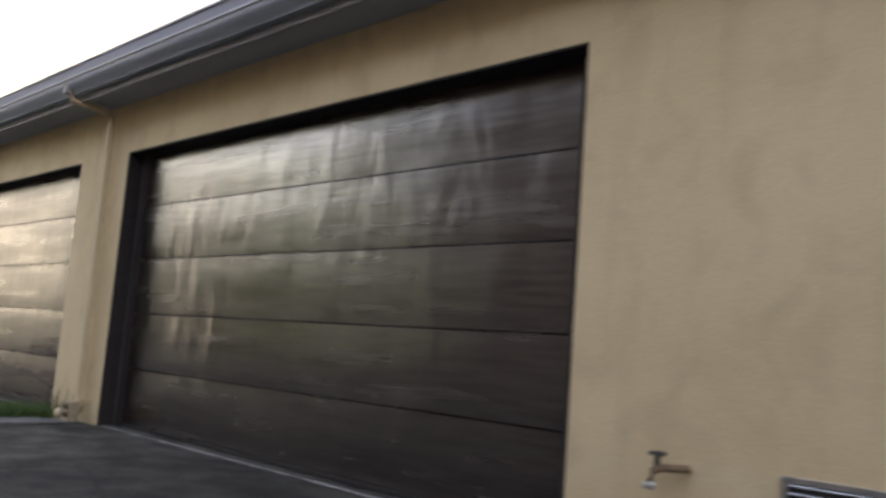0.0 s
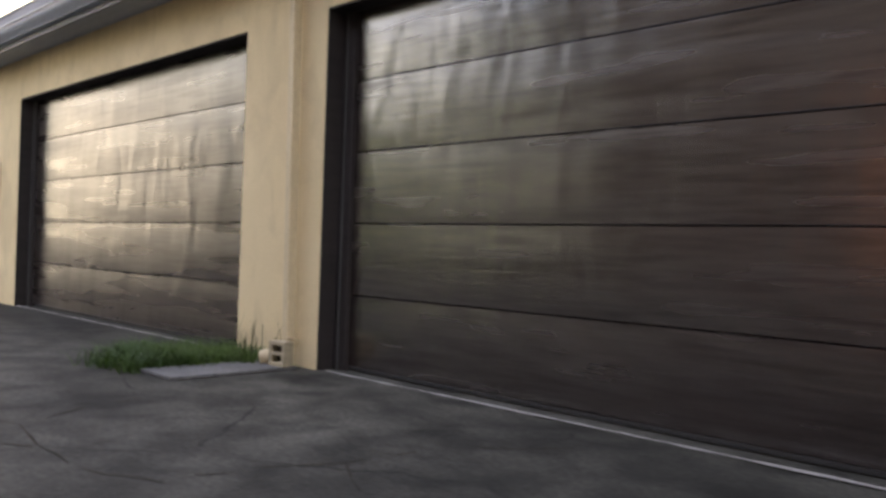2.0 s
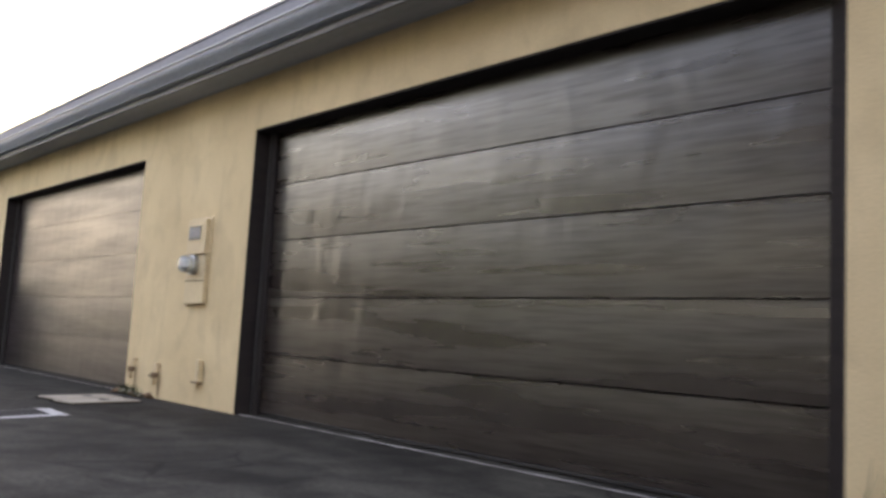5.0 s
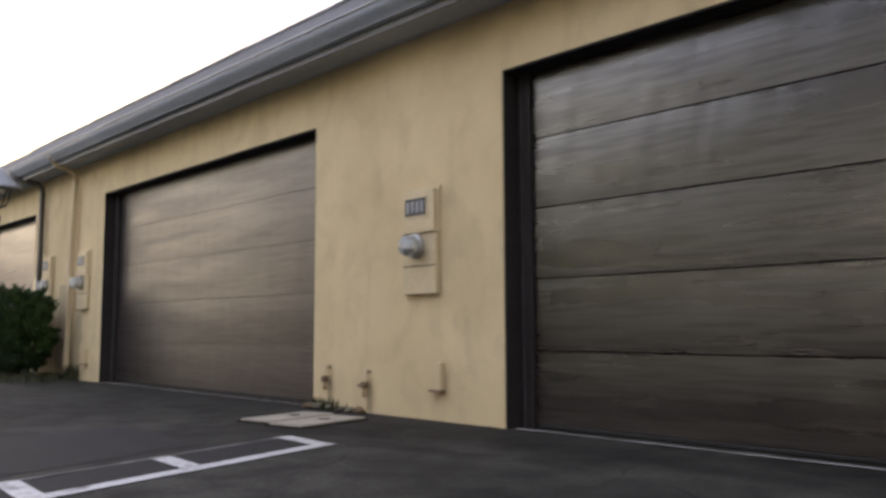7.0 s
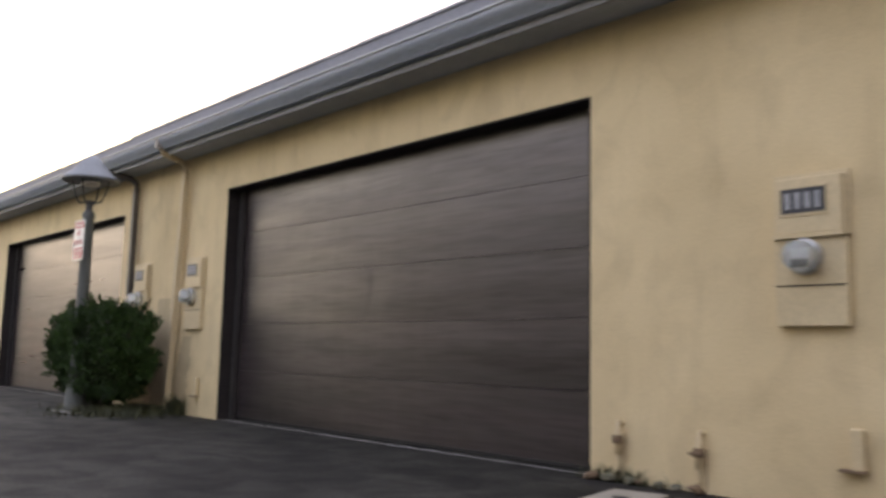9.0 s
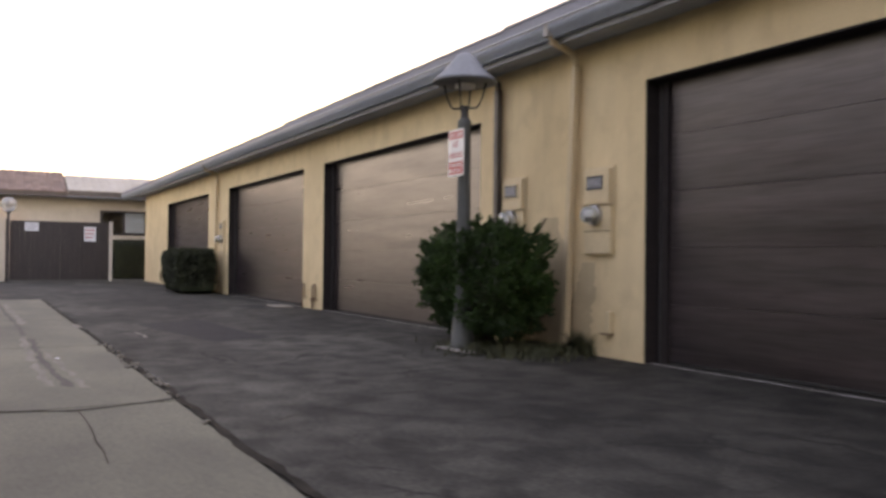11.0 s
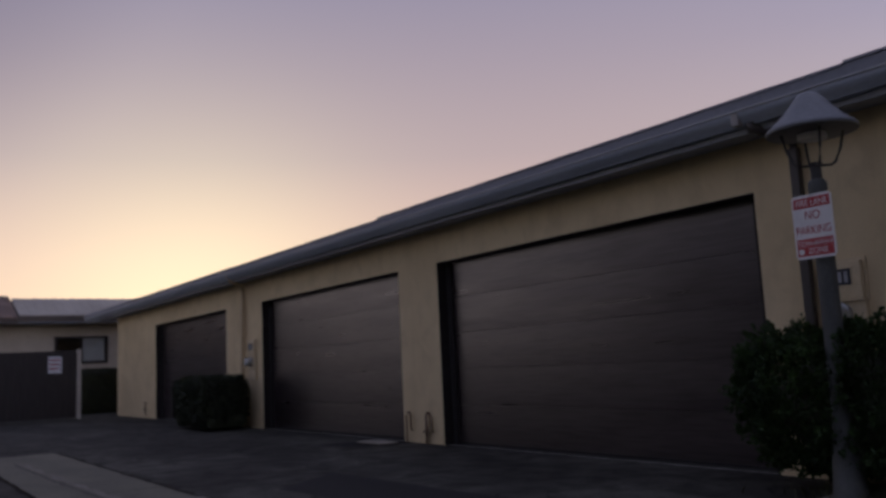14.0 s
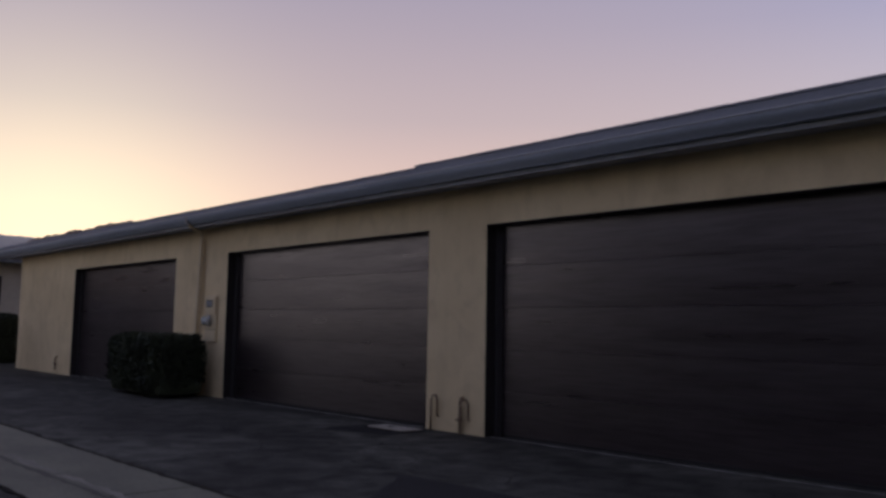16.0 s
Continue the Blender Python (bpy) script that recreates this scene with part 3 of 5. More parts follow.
def ribbon(pts, w, z, jitter=0.0, seed=1, gaps=0.0):
    """A flat wandering strip on the ground, as thick as a coat of paint or a crack's filling."""
    rng = random.Random(seed)
    pts = [Vector((x, y, 0)) for x, y in pts]
    fine = []
    for a, b in zip(pts, pts[1:]):
        k = max(2, int((b - a).length / 0.12)) if jitter else 1
        for i in range(k):
            fine.append(a.lerp(b, i / k))
    fine.append(pts[-1])
    bm = bmesh.new()
    prev = None
    for i, p in enumerate(fine):
        d = (fine[min(i + 1, len(fine) - 1)] - fine[max(i - 1, 0)]).normalized()
        s = Vector((-d.y, d.x, 0))
        off = s * rng.uniform(-jitter, jitter)
        ww = w * (rng.uniform(0.35, 1.2) if jitter else 1)
        a = bm.verts.new(p + off + s * ww / 2 + Vector((0, 0, z)))
        b = bm.verts.new(p + off - s * ww / 2 + Vector((0, 0, z)))
        if prev and rng.random() > gaps:
            bm.faces.new((prev[0], prev[1], b, a))
        prev = (a, b)
    return bm


# concrete drainage strip with its cross joints, one slab after another
strip = thing("concrete_strip", (0, 0, 0), "long strip of old tyre-marked concrete slabs in the asphalt", "drainage strip", kind="structure")
joints = [-32.6, -27.0, -23.3, -19.80, -15.2, -10.8, -6.0, -1.0, 4.0, 9.0]
for a, b in zip(joints, joints[1:]):
    part("slab", boxes((a + 0.012, b - 0.012, -5.04, -3.95, -0.05, 0.010), bevel=0.004), CONCRETE, strip)
CRACKS = [
    ([(-6.6, -2.2), (-6.36, -2.06), (-5.91, -2.17), (-5.57, -2.18), (-5.35, -2.15), (-5.14, -2.01), (-5.11, -1.64), (-4.97, -1.37), (-4.92, -1.13), (-4.91, -0.88), (-4.6, -0.4)], 0.026),
    ([(-6.36, -2.06), (-6.49, -1.86), (-6.63, -1.55), (-6.71, -1.24)], 0.034),
    ([(-4.96, -1.36), (-4.76, -1.51), (-4.2, -1.8)], 0.018),
    ([(-6.4, -2.1), (-6.15, -2.3), (-5.9, -2.2)], 0.03),
    ([(-11.3, -1.6), (-11.35, -1.24), (-11.54, -0.44), (-11.5, -0.05)], 0.024),
    ([(-18.9, -3.8), (-19.15, -3.24), (-19.23, -3.09), (-19.52, -2.68), (-19.57, -2.4), (-19.79, -1.92), (-20.3, -1.2)], 0.026),
    ([(-25.8, -3.5), (-26.2, -2.6), (-26.9, -1.8), (-28.2, -1.1)], 0.02),
]
for i, (pts, w) in enumerate(CRACKS):
    solid("asphalt_crack", ribbon(pts, w * 0.55, 0.003, 0.03, i + 3, 0.34), CRACK, "thin dark wandering crack in the asphalt", "crack", "structure", group="cracks in the asphalt")
solid("edge_joint", ribbon([(-32.6, -3.93), (-20, -3.92), (-8, -3.92), (6, -3.92)], 0.055, 0.012, 0.026, 50), CRACK, "dirt-filled joint along the concrete strip", "joint", "structure")
solid("outer_joint", ribbon([(-32.6, -5.06), (-20, -5.06), (-8, -5.06), (6, -5.06)], 0.045, 0.012, 0.022, 51), CRACK, "dirt-filled joint on the far side of the strip", "joint", "structure")
solid("cross_crack", ribbon([(-19.2, -5.2), (-19.25, -5.6), (-19.2, -6.6), (-19.4, -8.0)], 0.018, 0.003, 0.03, 52), CRACK, "thin crack across the asphalt lane", "crack", "structure")


solid("slab_crack", ribbon([(-19.86, -5.02), (-19.79, -4.82), (-19.71, -4.63), (-19.69, -4.48), (-19.74, -4.28), (-19.88, -3.95)], 0.05, 0.0125, 0.018, 60), CRACK, "wavering dirt-filled crack across the concrete strip", "crack", "structure", group="cracks in the concrete")
solid("slab_crack", ribbon([(-19.66, -4.51), (-19.24, -4.50), (-18.83, -4.51), (-18.2, -4.52)], 0.009, 0.0125, 0.006, 61, 0.1), CRACK, "thin lengthwise crack in the concrete strip", "crack", "structure", group="cracks in the concrete")
solid("tyre_mark", ribbon([(-24.2, -4.53), (-22.5, -4.54), (-21.7, -4.52), (-21.0, -4.49), (-20.6, -4.46)], 0.075, 0.0128, 0.014, 53), TYRE, "dark tyre streak along the concrete strip", "tyre mark", "structure")
solid("tyre_mark", ribbon([(-31.2, -4.70), (-28.8, -4.66), (-26.4, -4.60), (-24.6, -4.57)], 0.06, 0.0128, 0.014, 62), TYRE, "dark tyre streak along the concrete strip", "tyre mark", "structure")
solid("scuff_mark", ribbon([(-24.4, -4.60), (-22.3, -4.61), (-21.3, -4.60), (-20.7, -4.59)], 0.07, 0.0125, 0.022, 54, 0.08), CHALK, "pale scuffed streak along the concrete strip", "scuff mark", "structure")
solid("scuff_mark", ribbon([(-22.8, -4.49), (-21.8, -4.43), (-21.0, -4.40), (-20.55, -4.40)], 0.06, 0.0125, 0.020, 63, 0.08), CHALK, "pale scuffed streak beside the tyre mark", "scuff mark", "structure")
solid("scuff_mark", ribbon([(-31.1, -4.62), (-27.8, -4.55), (-26.2, -4.52)], 0.10, 0.0125, 0.025, 64, 0.08), CHALK, "pale scuffed streak on the far slab", "scuff mark", "structure")
solid("broken_corner", boxes((-25.95, -25.45, -4.00, -3.91, 0.004, 0.016), bevel=0.005), CHALK, "pale broken corner of the concrete strip edge", "concrete chip", "structure")
solid("scuff_mark", ribbon([(-24.7, -3.44), (-24.3, -3.41), (-24.0, -3.41)], 0.05, 0.004, 0.02, 65), CHALK, "pale scrape on the asphalt", "scuff mark", "structure")
solid("paving_seam", ribbon([(-32.7, -5.15), (-32.75, -7.0), (-32.8, -10.0)], 0.05, 0.004, 0.01, 56), FADED, "pale seam across the asphalt at the strip end", "seam", "structure")
rg = random.Random(57)
bm = bmesh.new()
for _ in range(60):
    x, y = rg.gauss(-21.6, 1.3), -3.93 + rg.gauss(0, 0.03)
    w = rg.uniform(0.008, 0.03)
    add_box(bm, x - w, x + w, y - w * 0.5, y + w * 0.5, 0.006, 0.016 + rg.uniform(0, 0.012))
solid("broken_edge_bits", bm, CHALK, "crumbled concrete bits along the broken strip edge", "rubble", "stuff")
for x, y in ((-22.3, -4.42), (-25.9, -5.0), (-21.8, -5.9), (-20.6, -6.0), (-19.9, -5.85), (-24.9, -6.0)):
    w = rg.uniform(0.02, 0.035)
    b4 = boxes((-w, w, -w * 0.7, w * 0.7, 0.0, 0.004), bevel=0.001)
    b4.transform(Matrix.Translation((x, y, 0.012 if y > -5.12 else 0.001)) @ Matrix.Rotation(rg.uniform(0, 3), 4, "Z"))
    solid("paper_scrap", b4, PAPER, "tiny white paper scrap lying on the lane", "litter", group="paper scraps")


def ground_patch(name, corners, z, material, label, seed):
    """An irregular repair patch: a polygon whose edge wanders a little."""
    rng = random.Random(seed)
    bm = bmesh.new()
    pts = [Vector((x, y, z)) for x, y in corners]
    ring = []
    for a, b in zip(pts, pts[1:] + pts[:1]):
        for i in range(8):
            p = a.lerp(b, i / 8)
            ring.append(bm.verts.new(p + Vector((rng.uniform(-0.025, 0.025), rng.uniform(-0.025, 0.025), 0))))
    bm.faces.new(ring)
    return solid(name, bm, material, label, "patch", "structure")


ground_patch("asphalt_patch", [(-14.95, -1.75), (-13.75, -1.80), (-13.25, -3.2), (-13.0, -4.0), (-14.6, -3.9)], 0.003, PATCH, "darker rectangular asphalt repair patch", 4)
ground_patch("asphalt_patch", [(-26.5, -2.35), (-23.5, -2.2), (-23.25, -2.9), (-25.8, -3.25)], 0.003, PATCH, "dark asphalt repair patch in the lane", 5)
ground_patch("asphalt_patch", [(-29.6, -1.15), (-28.6, -0.85), (-28.5, -0.1), (-29.5, -0.12)], 0.003, PATCH, "dark asphalt patch beside the wall", 6)
ground_patch("asphalt_patch", [(-15.3, -0.12), (-13.1, -0.02), (-13.1, -0.35), (-14.9, -0.42)], 0.003, PATCH, "dark tar patch along the wall foot", 7)

ground_patch("dark_fill", [(-13.62, -1.32), (-13.24, -1.34), (-12.30, -4.3), (-12.72, -4.3)], 0.0045, PATCH, "blacked-out strip inside the painted marking", 8)
# painted parking marks
marking = thing("parking_marking", (0, 0, 0), "worn white painted box marking with cross bars on asphalt", "road marking", kind="structure")
d = Vector((0.47, -1.6)).normalized()
s0, s1 = Vector((-13.20, -1.30)), Vector((-13.66, -1.27))
part("line", ribbon([tuple(s0 - d * 0.02), tuple(s0 + d * 3.2)], 0.10, 0.006), PAINT, marking)
part("line", ribbon([tuple(s1 + d * 0.0), tuple(s1 + d * 3.2)], 0.035, 0.006), FADED, marking, "thin faded white line")
for k in (0.0, 0.95, 1.78, 2.6):
    a, b = s0 + d * (k + 0.05), s1 + d * (k + 0.05)
    part("cross_bar", ribbon([tuple(a), tuple(b)], 0.11, 0.008), PAINT, marking)

# ---------------------------------------------------------------- garage row
DOORS = [(-7.02, -2.04), (-13.01, -8.03), (-20.08, -15.26), (-27.82, -22.80), (-33.92, -28.82), (-41.05, -35.86)]
DOOR_H, WALL_T, ROW_END, ROW_START = 2.44, 0.26, -45.0, 7.0
bm = pierced(ROW_END, ROW_START, 2.94, WALL_T, [(a, b, 0.0, DOOR_H) for a, b in DOORS], lambda u, v, w: (u, w, v))
solid("wall_south", bm, STUCCO, "long cream stucco garage wall with water stains", "wall", "structure")
solid("wall_west", boxes((ROW_END, ROW_END + 0.25, WALL_T, 7, 0, 2.94)), STUCCO, "cream stucco end wall of the garages", "wall", "structure")
solid("wall_east", boxes((ROW_START - 0.25, ROW_START, WALL_T, 7, 0, 2.94)), STUCCO, "cream stucco end wall of the garages", "wall", "structure")
solid("wall_north", boxes((ROW_END, ROW_START, 7, 7.25, 0, 2.94)), STUCCO, "plain cream stucco back wall", "wall", "structure")


def garage_door(x0, x1, paint):
    """A sectional door of five ribbed steel sections between dark side boards, with a rubber seal and a concrete sill."""
    w = x1 - x0
    e = thing("garage_door", ((x0 + x1) / 2, 0.17, 0), "closed dark brown sectional garage door with embossed wood grain", "garage door", "garage doors along the wall")
    tw, hh = 0.13, (DOOR_H - 0.03) / 5
    gap, inset, belly = (0.003, 0.008, 0.0035) if paint in (DOOR, DOOR_WORN) else (0.0012, 0.0045, 0.0008)
    for i in range(5):
        z0 = 0.03 + i * hh
        bm = bmesh.new()
        front = [(0.003 - belly * math.sin(math.pi * q / 12), z0 + 2 * gap + (hh - 4 * gap) * q / 12) for q in range(13)]
        add_extrude_x(bm, [(0.045, z0 + gap), (inset, z0 + gap)] + front + [(inset, z0 + hh - gap), (0.045, z0 + hh - gap)], -w / 2 + tw, w / 2 - tw)
        part("section", bm, paint, e)
    part("bottom_seal", boxes((-w / 2 + tw, w / 2 - tw, 0.004, 0.04, 0.006, 0.032), bevel=0.006), SEAL, e, "black rubber bottom seal")
    for s in (-1, 1):
        xa, xb = sorted((s * w / 2, s * (w / 2 - tw + 0.004)))
        bm = boxes((xa, xb, -0.03, 0.02, 0.0, DOOR_H), bevel=0.004)
        part("side_board", bm, TRIM, e, "dark brown side board")
        xa, xb = sorted((s * (w / 2 - 0.050), s * (w / 2 - 0.062)))
        part("weather_strip", boxes((xa, xb, -0.046, -0.03, 0.0, DOOR_H - 0.02), bevel=0.003), BRACKET, e, "grey weather strip")
        xa, xb = sorted((s * w / 2, s * (w / 2 - 0.012)))
        part("jamb", boxes((xa, xb, -0.165, -0.03, 0.0, DOOR_H), bevel=0.002), TRIM, e, "dark brown jamb lining")
    part("head", boxes((-w / 2 + 0.012, w / 2 - 0.012, -0.165, 0.0, DOOR_H - 0.014, DOOR_H), bevel=0.002), TRIM, e, "dark brown head lining")
    return e


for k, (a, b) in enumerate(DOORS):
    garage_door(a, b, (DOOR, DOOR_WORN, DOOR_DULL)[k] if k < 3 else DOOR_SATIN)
    solid("door_sill", ribbon([(a + 0.10, 0.005), (b - 0.02, 0.005)], 0.038, 0.010, 0.006, 70 + k), PALE, "thin pale concrete sill under the garage door", "sill", "structure", group="door sills")
    # sheet painted dark in place of the garage's unlit depth
    solid("garage_dark_sheet", boxes((a - 0.02, b + 0.02, 0.27, 0.29, 0.0, DOOR_H + 0.04)), INSIDE, "near-black sheet standing in for the unlit garage behind its door", "lining", "structure")

# eaves: soffit, fascia, gutter and the stepped roof sheets
solid("soffit", boxes((-47.4, ROW_START + 0.4, -0.30, 0.0, 2.905, 2.93)), SOFFIT, "grey painted boarded soffit under the eaves", "soffit", "structure")
solid("fascia", boxes((-47.4, ROW_START + 0.4, -0.325, -0.30, 2.88, 3.07), bevel=0.004), FASCIA, "grey painted fascia board behind the gutter", "fascia", "structure")
# bulging front from the lip down to the narrow bottom, then back up inside
front = [(-0.385 - 0.075 * math.sin(radians(90 * q / 8)) ** 1.3, 2.935 + 0.105 * q / 8) for q in range(9)]
gut = [(-0.327, 2.935)] + front + [(-0.46, 3.062), (-0.445, 3.062), (-0.44, 3.03), (-0.38, 2.95), (-0.342, 2.95), (-0.342, 3.062), (-0.327, 3.062)]
bm = bmesh.new()
add_extrude_x(bm, gut, -47.4, ROW_START + 0.4)
gutter = thing("gutter", (0, 0, 0), "long grey painted metal rain gutter under the roof edge", "gutter")
part("trough", bm, GUTTER, gutter)
part("rolled_lip", boxes((-47.4, ROW_START + 0.4, -0.474, -0.458, 3.048, 3.066), bevel=0.005), LIP, gutter, "pale worn gutter lip")
for x in (-7.48, -20.92, -22.6, -34.6):
    part("joint_sleeve", boxes((x - 0.035, x + 0.035, -0.462, -0.33, 2.938, 3.064), bevel=0.004), PALE, gutter, "pale gutter joint sleeve")
ROOFS = [(ROW_START + 0.4, -21.62, 3.11), (-21.62, -28.6, 3.095), (-28.6, -34.25, 3.07), (-34.25, -41.0, 3.075), (-41.0, -47.4, 3.06)]
PITCH = math.tan(radians(15))
for k, (xb, xa, z) in enumerate(ROOFS):
    bm = bmesh.new()
    add_extrude_x(bm, [(-0.42, z), (-0.42, z + 0.06), (3.5, z + 0.06 + 3.92 * PITCH), (7.7, z + 0.06 - 0.2), (7.7, z - 0.26), (3.5, z + 3.92 * PITCH)], xa, xb)
    roof = solid("roof_sheet", bm, SHINGLE, "shallow grey-brown shingled garage roof section", "roof", "structure", group="roof sections")
    part("drip_edge", boxes((xa, xb, -0.456, -0.425, 3.068, z + 0.05), bevel=0.004), EAVE_EDGE, roof, "mauve grey metal drip edge")
    bm = bmesh.new()
    rng = random.Random(30 + k)
    x = xb
    while x > xa + 0.02:
        w = rng.uniform(0.24, 0.40)
        x1 = max(xa, x - w)
        t = rng.uniform(0.0, 0.003) + (0.03 * rng.random() if k == 4 else 0)
        add_box(bm, x1 + 0.004, x - 0.004, -0.462 - rng.uniform(0, 0.006), -0.10, z + 0.052, z + 0.072 + t)
        x = x1
    tagged(part("eave_shingles", bm, EAVE_EDGE, roof), kind="stuff")
ridge = thing("ridge_tiles", (0, 0, 0), "uneven row of brown ridge tiles on the end roof", "ridge tiles", kind="structure")
rng = random.Random(77)
x = -41.7
while x > -49.2:
    w = rng.uniform(0.32, 0.44)
    bm = bmesh.new()
    z = 3.62 + rng.uniform(-0.02, 0.02)
    tilt = rng.uniform(0.0, 0.05)
    a, b = [], []
    for k in range(7):
        t = math.pi * k / 6
        a.append(bm.verts.new((x, 1.5 - 0.16 * math.cos(t), z + 0.15 * math.sin(t) + tilt)))
        b.append(bm.verts.new((x - w - 0.03, 1.5 - 0.14 * math.cos(t), z + 0.13 * math.sin(t))))
    for k in range(6):
        bm.faces.new((a[k], a[k + 1], b[k + 1], b[k]))
    bm.faces.new(a)
    bm.faces.new(b[::-1])
    part("ridge_tile", bm, TILE, ridge)
    x -= w


def downspout(x_top, x_bot, material, label, outlet_x, z0=0.12, w=0.06):
    e = thing("downspout", (0, 0, 0), label, "downspout", "downspouts on the garage wall")
    bm = bmesh.new()
    add_tube(bm, [(outlet_x, -0.39, 2.95), (outlet_x, -0.385, 2.90), (outlet_x + (x_top - outlet_x) * 0.85, -0.12, 2.83), (x_top, -0.075, 2.77), (x_top, -0.07, 2.70)], w / 2, 10)
    part("elbow", bm, material, e, smooth=True)
    a = boxes((-w / 2, w / 2, -0.105, -0.035, 0, 2.72 - z0), bevel=0.012)
    for v in a.verts:
        k = v.co.z / (2.72 - z0)
        v.co.x += x_bot + (x_top - x_bot) * k
        v.co.z += z0
    part("pipe", a, material, e)
    return e


downspout(-7.30, -7.25, PIPE, "cream painted downspout on the stucco pier", -7.48, 0.16)
downspout(-20.96, -21.10, PIPE, "cream painted downspout beside the meter cabinet", -20.92, 0.06, 0.07)
downspout(-22.33, -22.33, DARKPIPE, "dark brown painted downspout beside the garage door", -22.50, 0.06, 0.08)
downspout(-34.72, -34.86, PIPE, "weathered cream downspout above the clipped hedge", -34.60, 0.06, 0.07)


def meter_box(x, label, z0=0.92):
    """A wall cabinet: upper box with its number plate, lower cover with the round glass meter."""
    e = thing("electric_meter_box", (x, 0, z0), label, "meter box", "meter boxes along the wall")
    part("upper_box", boxes((-0.175, 0.175, -0.060, 0.0, 0.475, 0.775), bevel=0.008), BOX, e)
    part("flange", boxes((-0.195, 0.20, -0.018, 0.0, 0.46, 0.80), bevel=0.003), BOX, e)
    part("drip_ledge", boxes((-0.185, 0.19, -0.070, 0.0, 0.455, 0.474), bevel=0.003), BOX, e)
    low = part("lower_cover", boxes((-0.185, 0.185, -0.045, 0.0, 0.0, 0.452), bevel=0.006), BOX, e)
    part("seam", boxes((-0.18, 0.18, -0.049, -0.044, 0.205, 0.212)), TRIM, low, "dark seam line")
    bm = bmesh.new()
    add_lathe(bm, [(0.092, 0.0), (0.092, 0.04), (0.083, 0.045)], n=28)
    bm.transform(Matrix.Translation((-0.02, -0.045, 0.355)) @ Matrix.Rotation(radians(90), 4, "X"))
    part("meter_ring", bm, STEEL, e, "galvanised meter ring", smooth=False)
    bm = bmesh.new()
    add_lathe(bm, [(0.078, 0.0), (0.078, 0.06), (0.072, 0.085), (0.052, 0.10), (0.018, 0.105)], n=28)
    bm.transform(Matrix.Translation((-0.02, -0.088, 0.355)) @ Matrix.Rotation(radians(90), 4, "X"))
    part("meter_glass", bm, METERGLASS, e, "round clear glass meter cover", smooth=True)
    bm = bmesh.new()
    add_lathe(bm, [(0.06, 0.0), (0.06, 0.02)], n=20)
    bm.transform(Matrix.Translation((-0.02, -0.10, 0.355)) @ Matrix.Rotation(radians(90), 4, "X"))
    dial = part("dial", bm, STEEL, e)
    part("dial_face", boxes((-0.055, 0.015, -0.123, -0.12, 0.345, 0.385)), PAPER, dial)
    part("dial_body", boxes((-0.05, 0.01, -0.126, -0.12, 0.315, 0.338)), SEAL, dial)
    part("plate_frame", boxes((-0.15, 0.11, -0.066, -0.060, 0.715, 0.728), (-0.15, 0.11, -0.066, -0.060, 0.572, 0.585), (-0.15, -0.137, -0.066, -0.060, 0.585, 0.715), (0.097, 0.11, -0.066, -0.060, 0.585, 0.715), bevel=0.002), BOX, e)
    pl = part("number_plate", boxes((-0.135, 0.095, -0.068, -0.060, 0.585, 0.715), bevel=0.002), PLATE, e, "dark number plate with pale bars")
    for k in range(4):
        xx = -0.115 + k * 0.052
        part("bar", boxes((xx, xx + 0.030, -0.071, -0.068, 0.607, 0.693), bevel=0.001), WHITEBAR, pl)
    return e


meter_box(-13.83, "cream electric meter cabinet with round glass meter on stucco")
meter_box(-20.66, "cream electric meter cabinet beside the garage door edge", 0.94)
meter_box(-22.06, "cream electric meter cabinet half hidden behind the shrub", 0.95)
meter_box(-34.36, "small weathered meter cabinet beside the downspout", 0.93)


def wall_plate(x, z0=0.22, z1=0.42):
    e = thing("conduit_cover", (x, 0, z0), "short cream painted conduit cover low on the wall", "conduit cover", "conduit covers")
    part("cover", boxes((-0.03, 0.03, -0.05, 0.0, 0.0, z1 - z0), bevel=0.008), BOX, e)
    part("foot_flange", boxes((-0.09, 0.035, -0.055, 0.0, -0.012, 0.004), bevel=0.003), RUST, e)
    return e


wall_plate(-13.63)
wall_plate(-20.50)


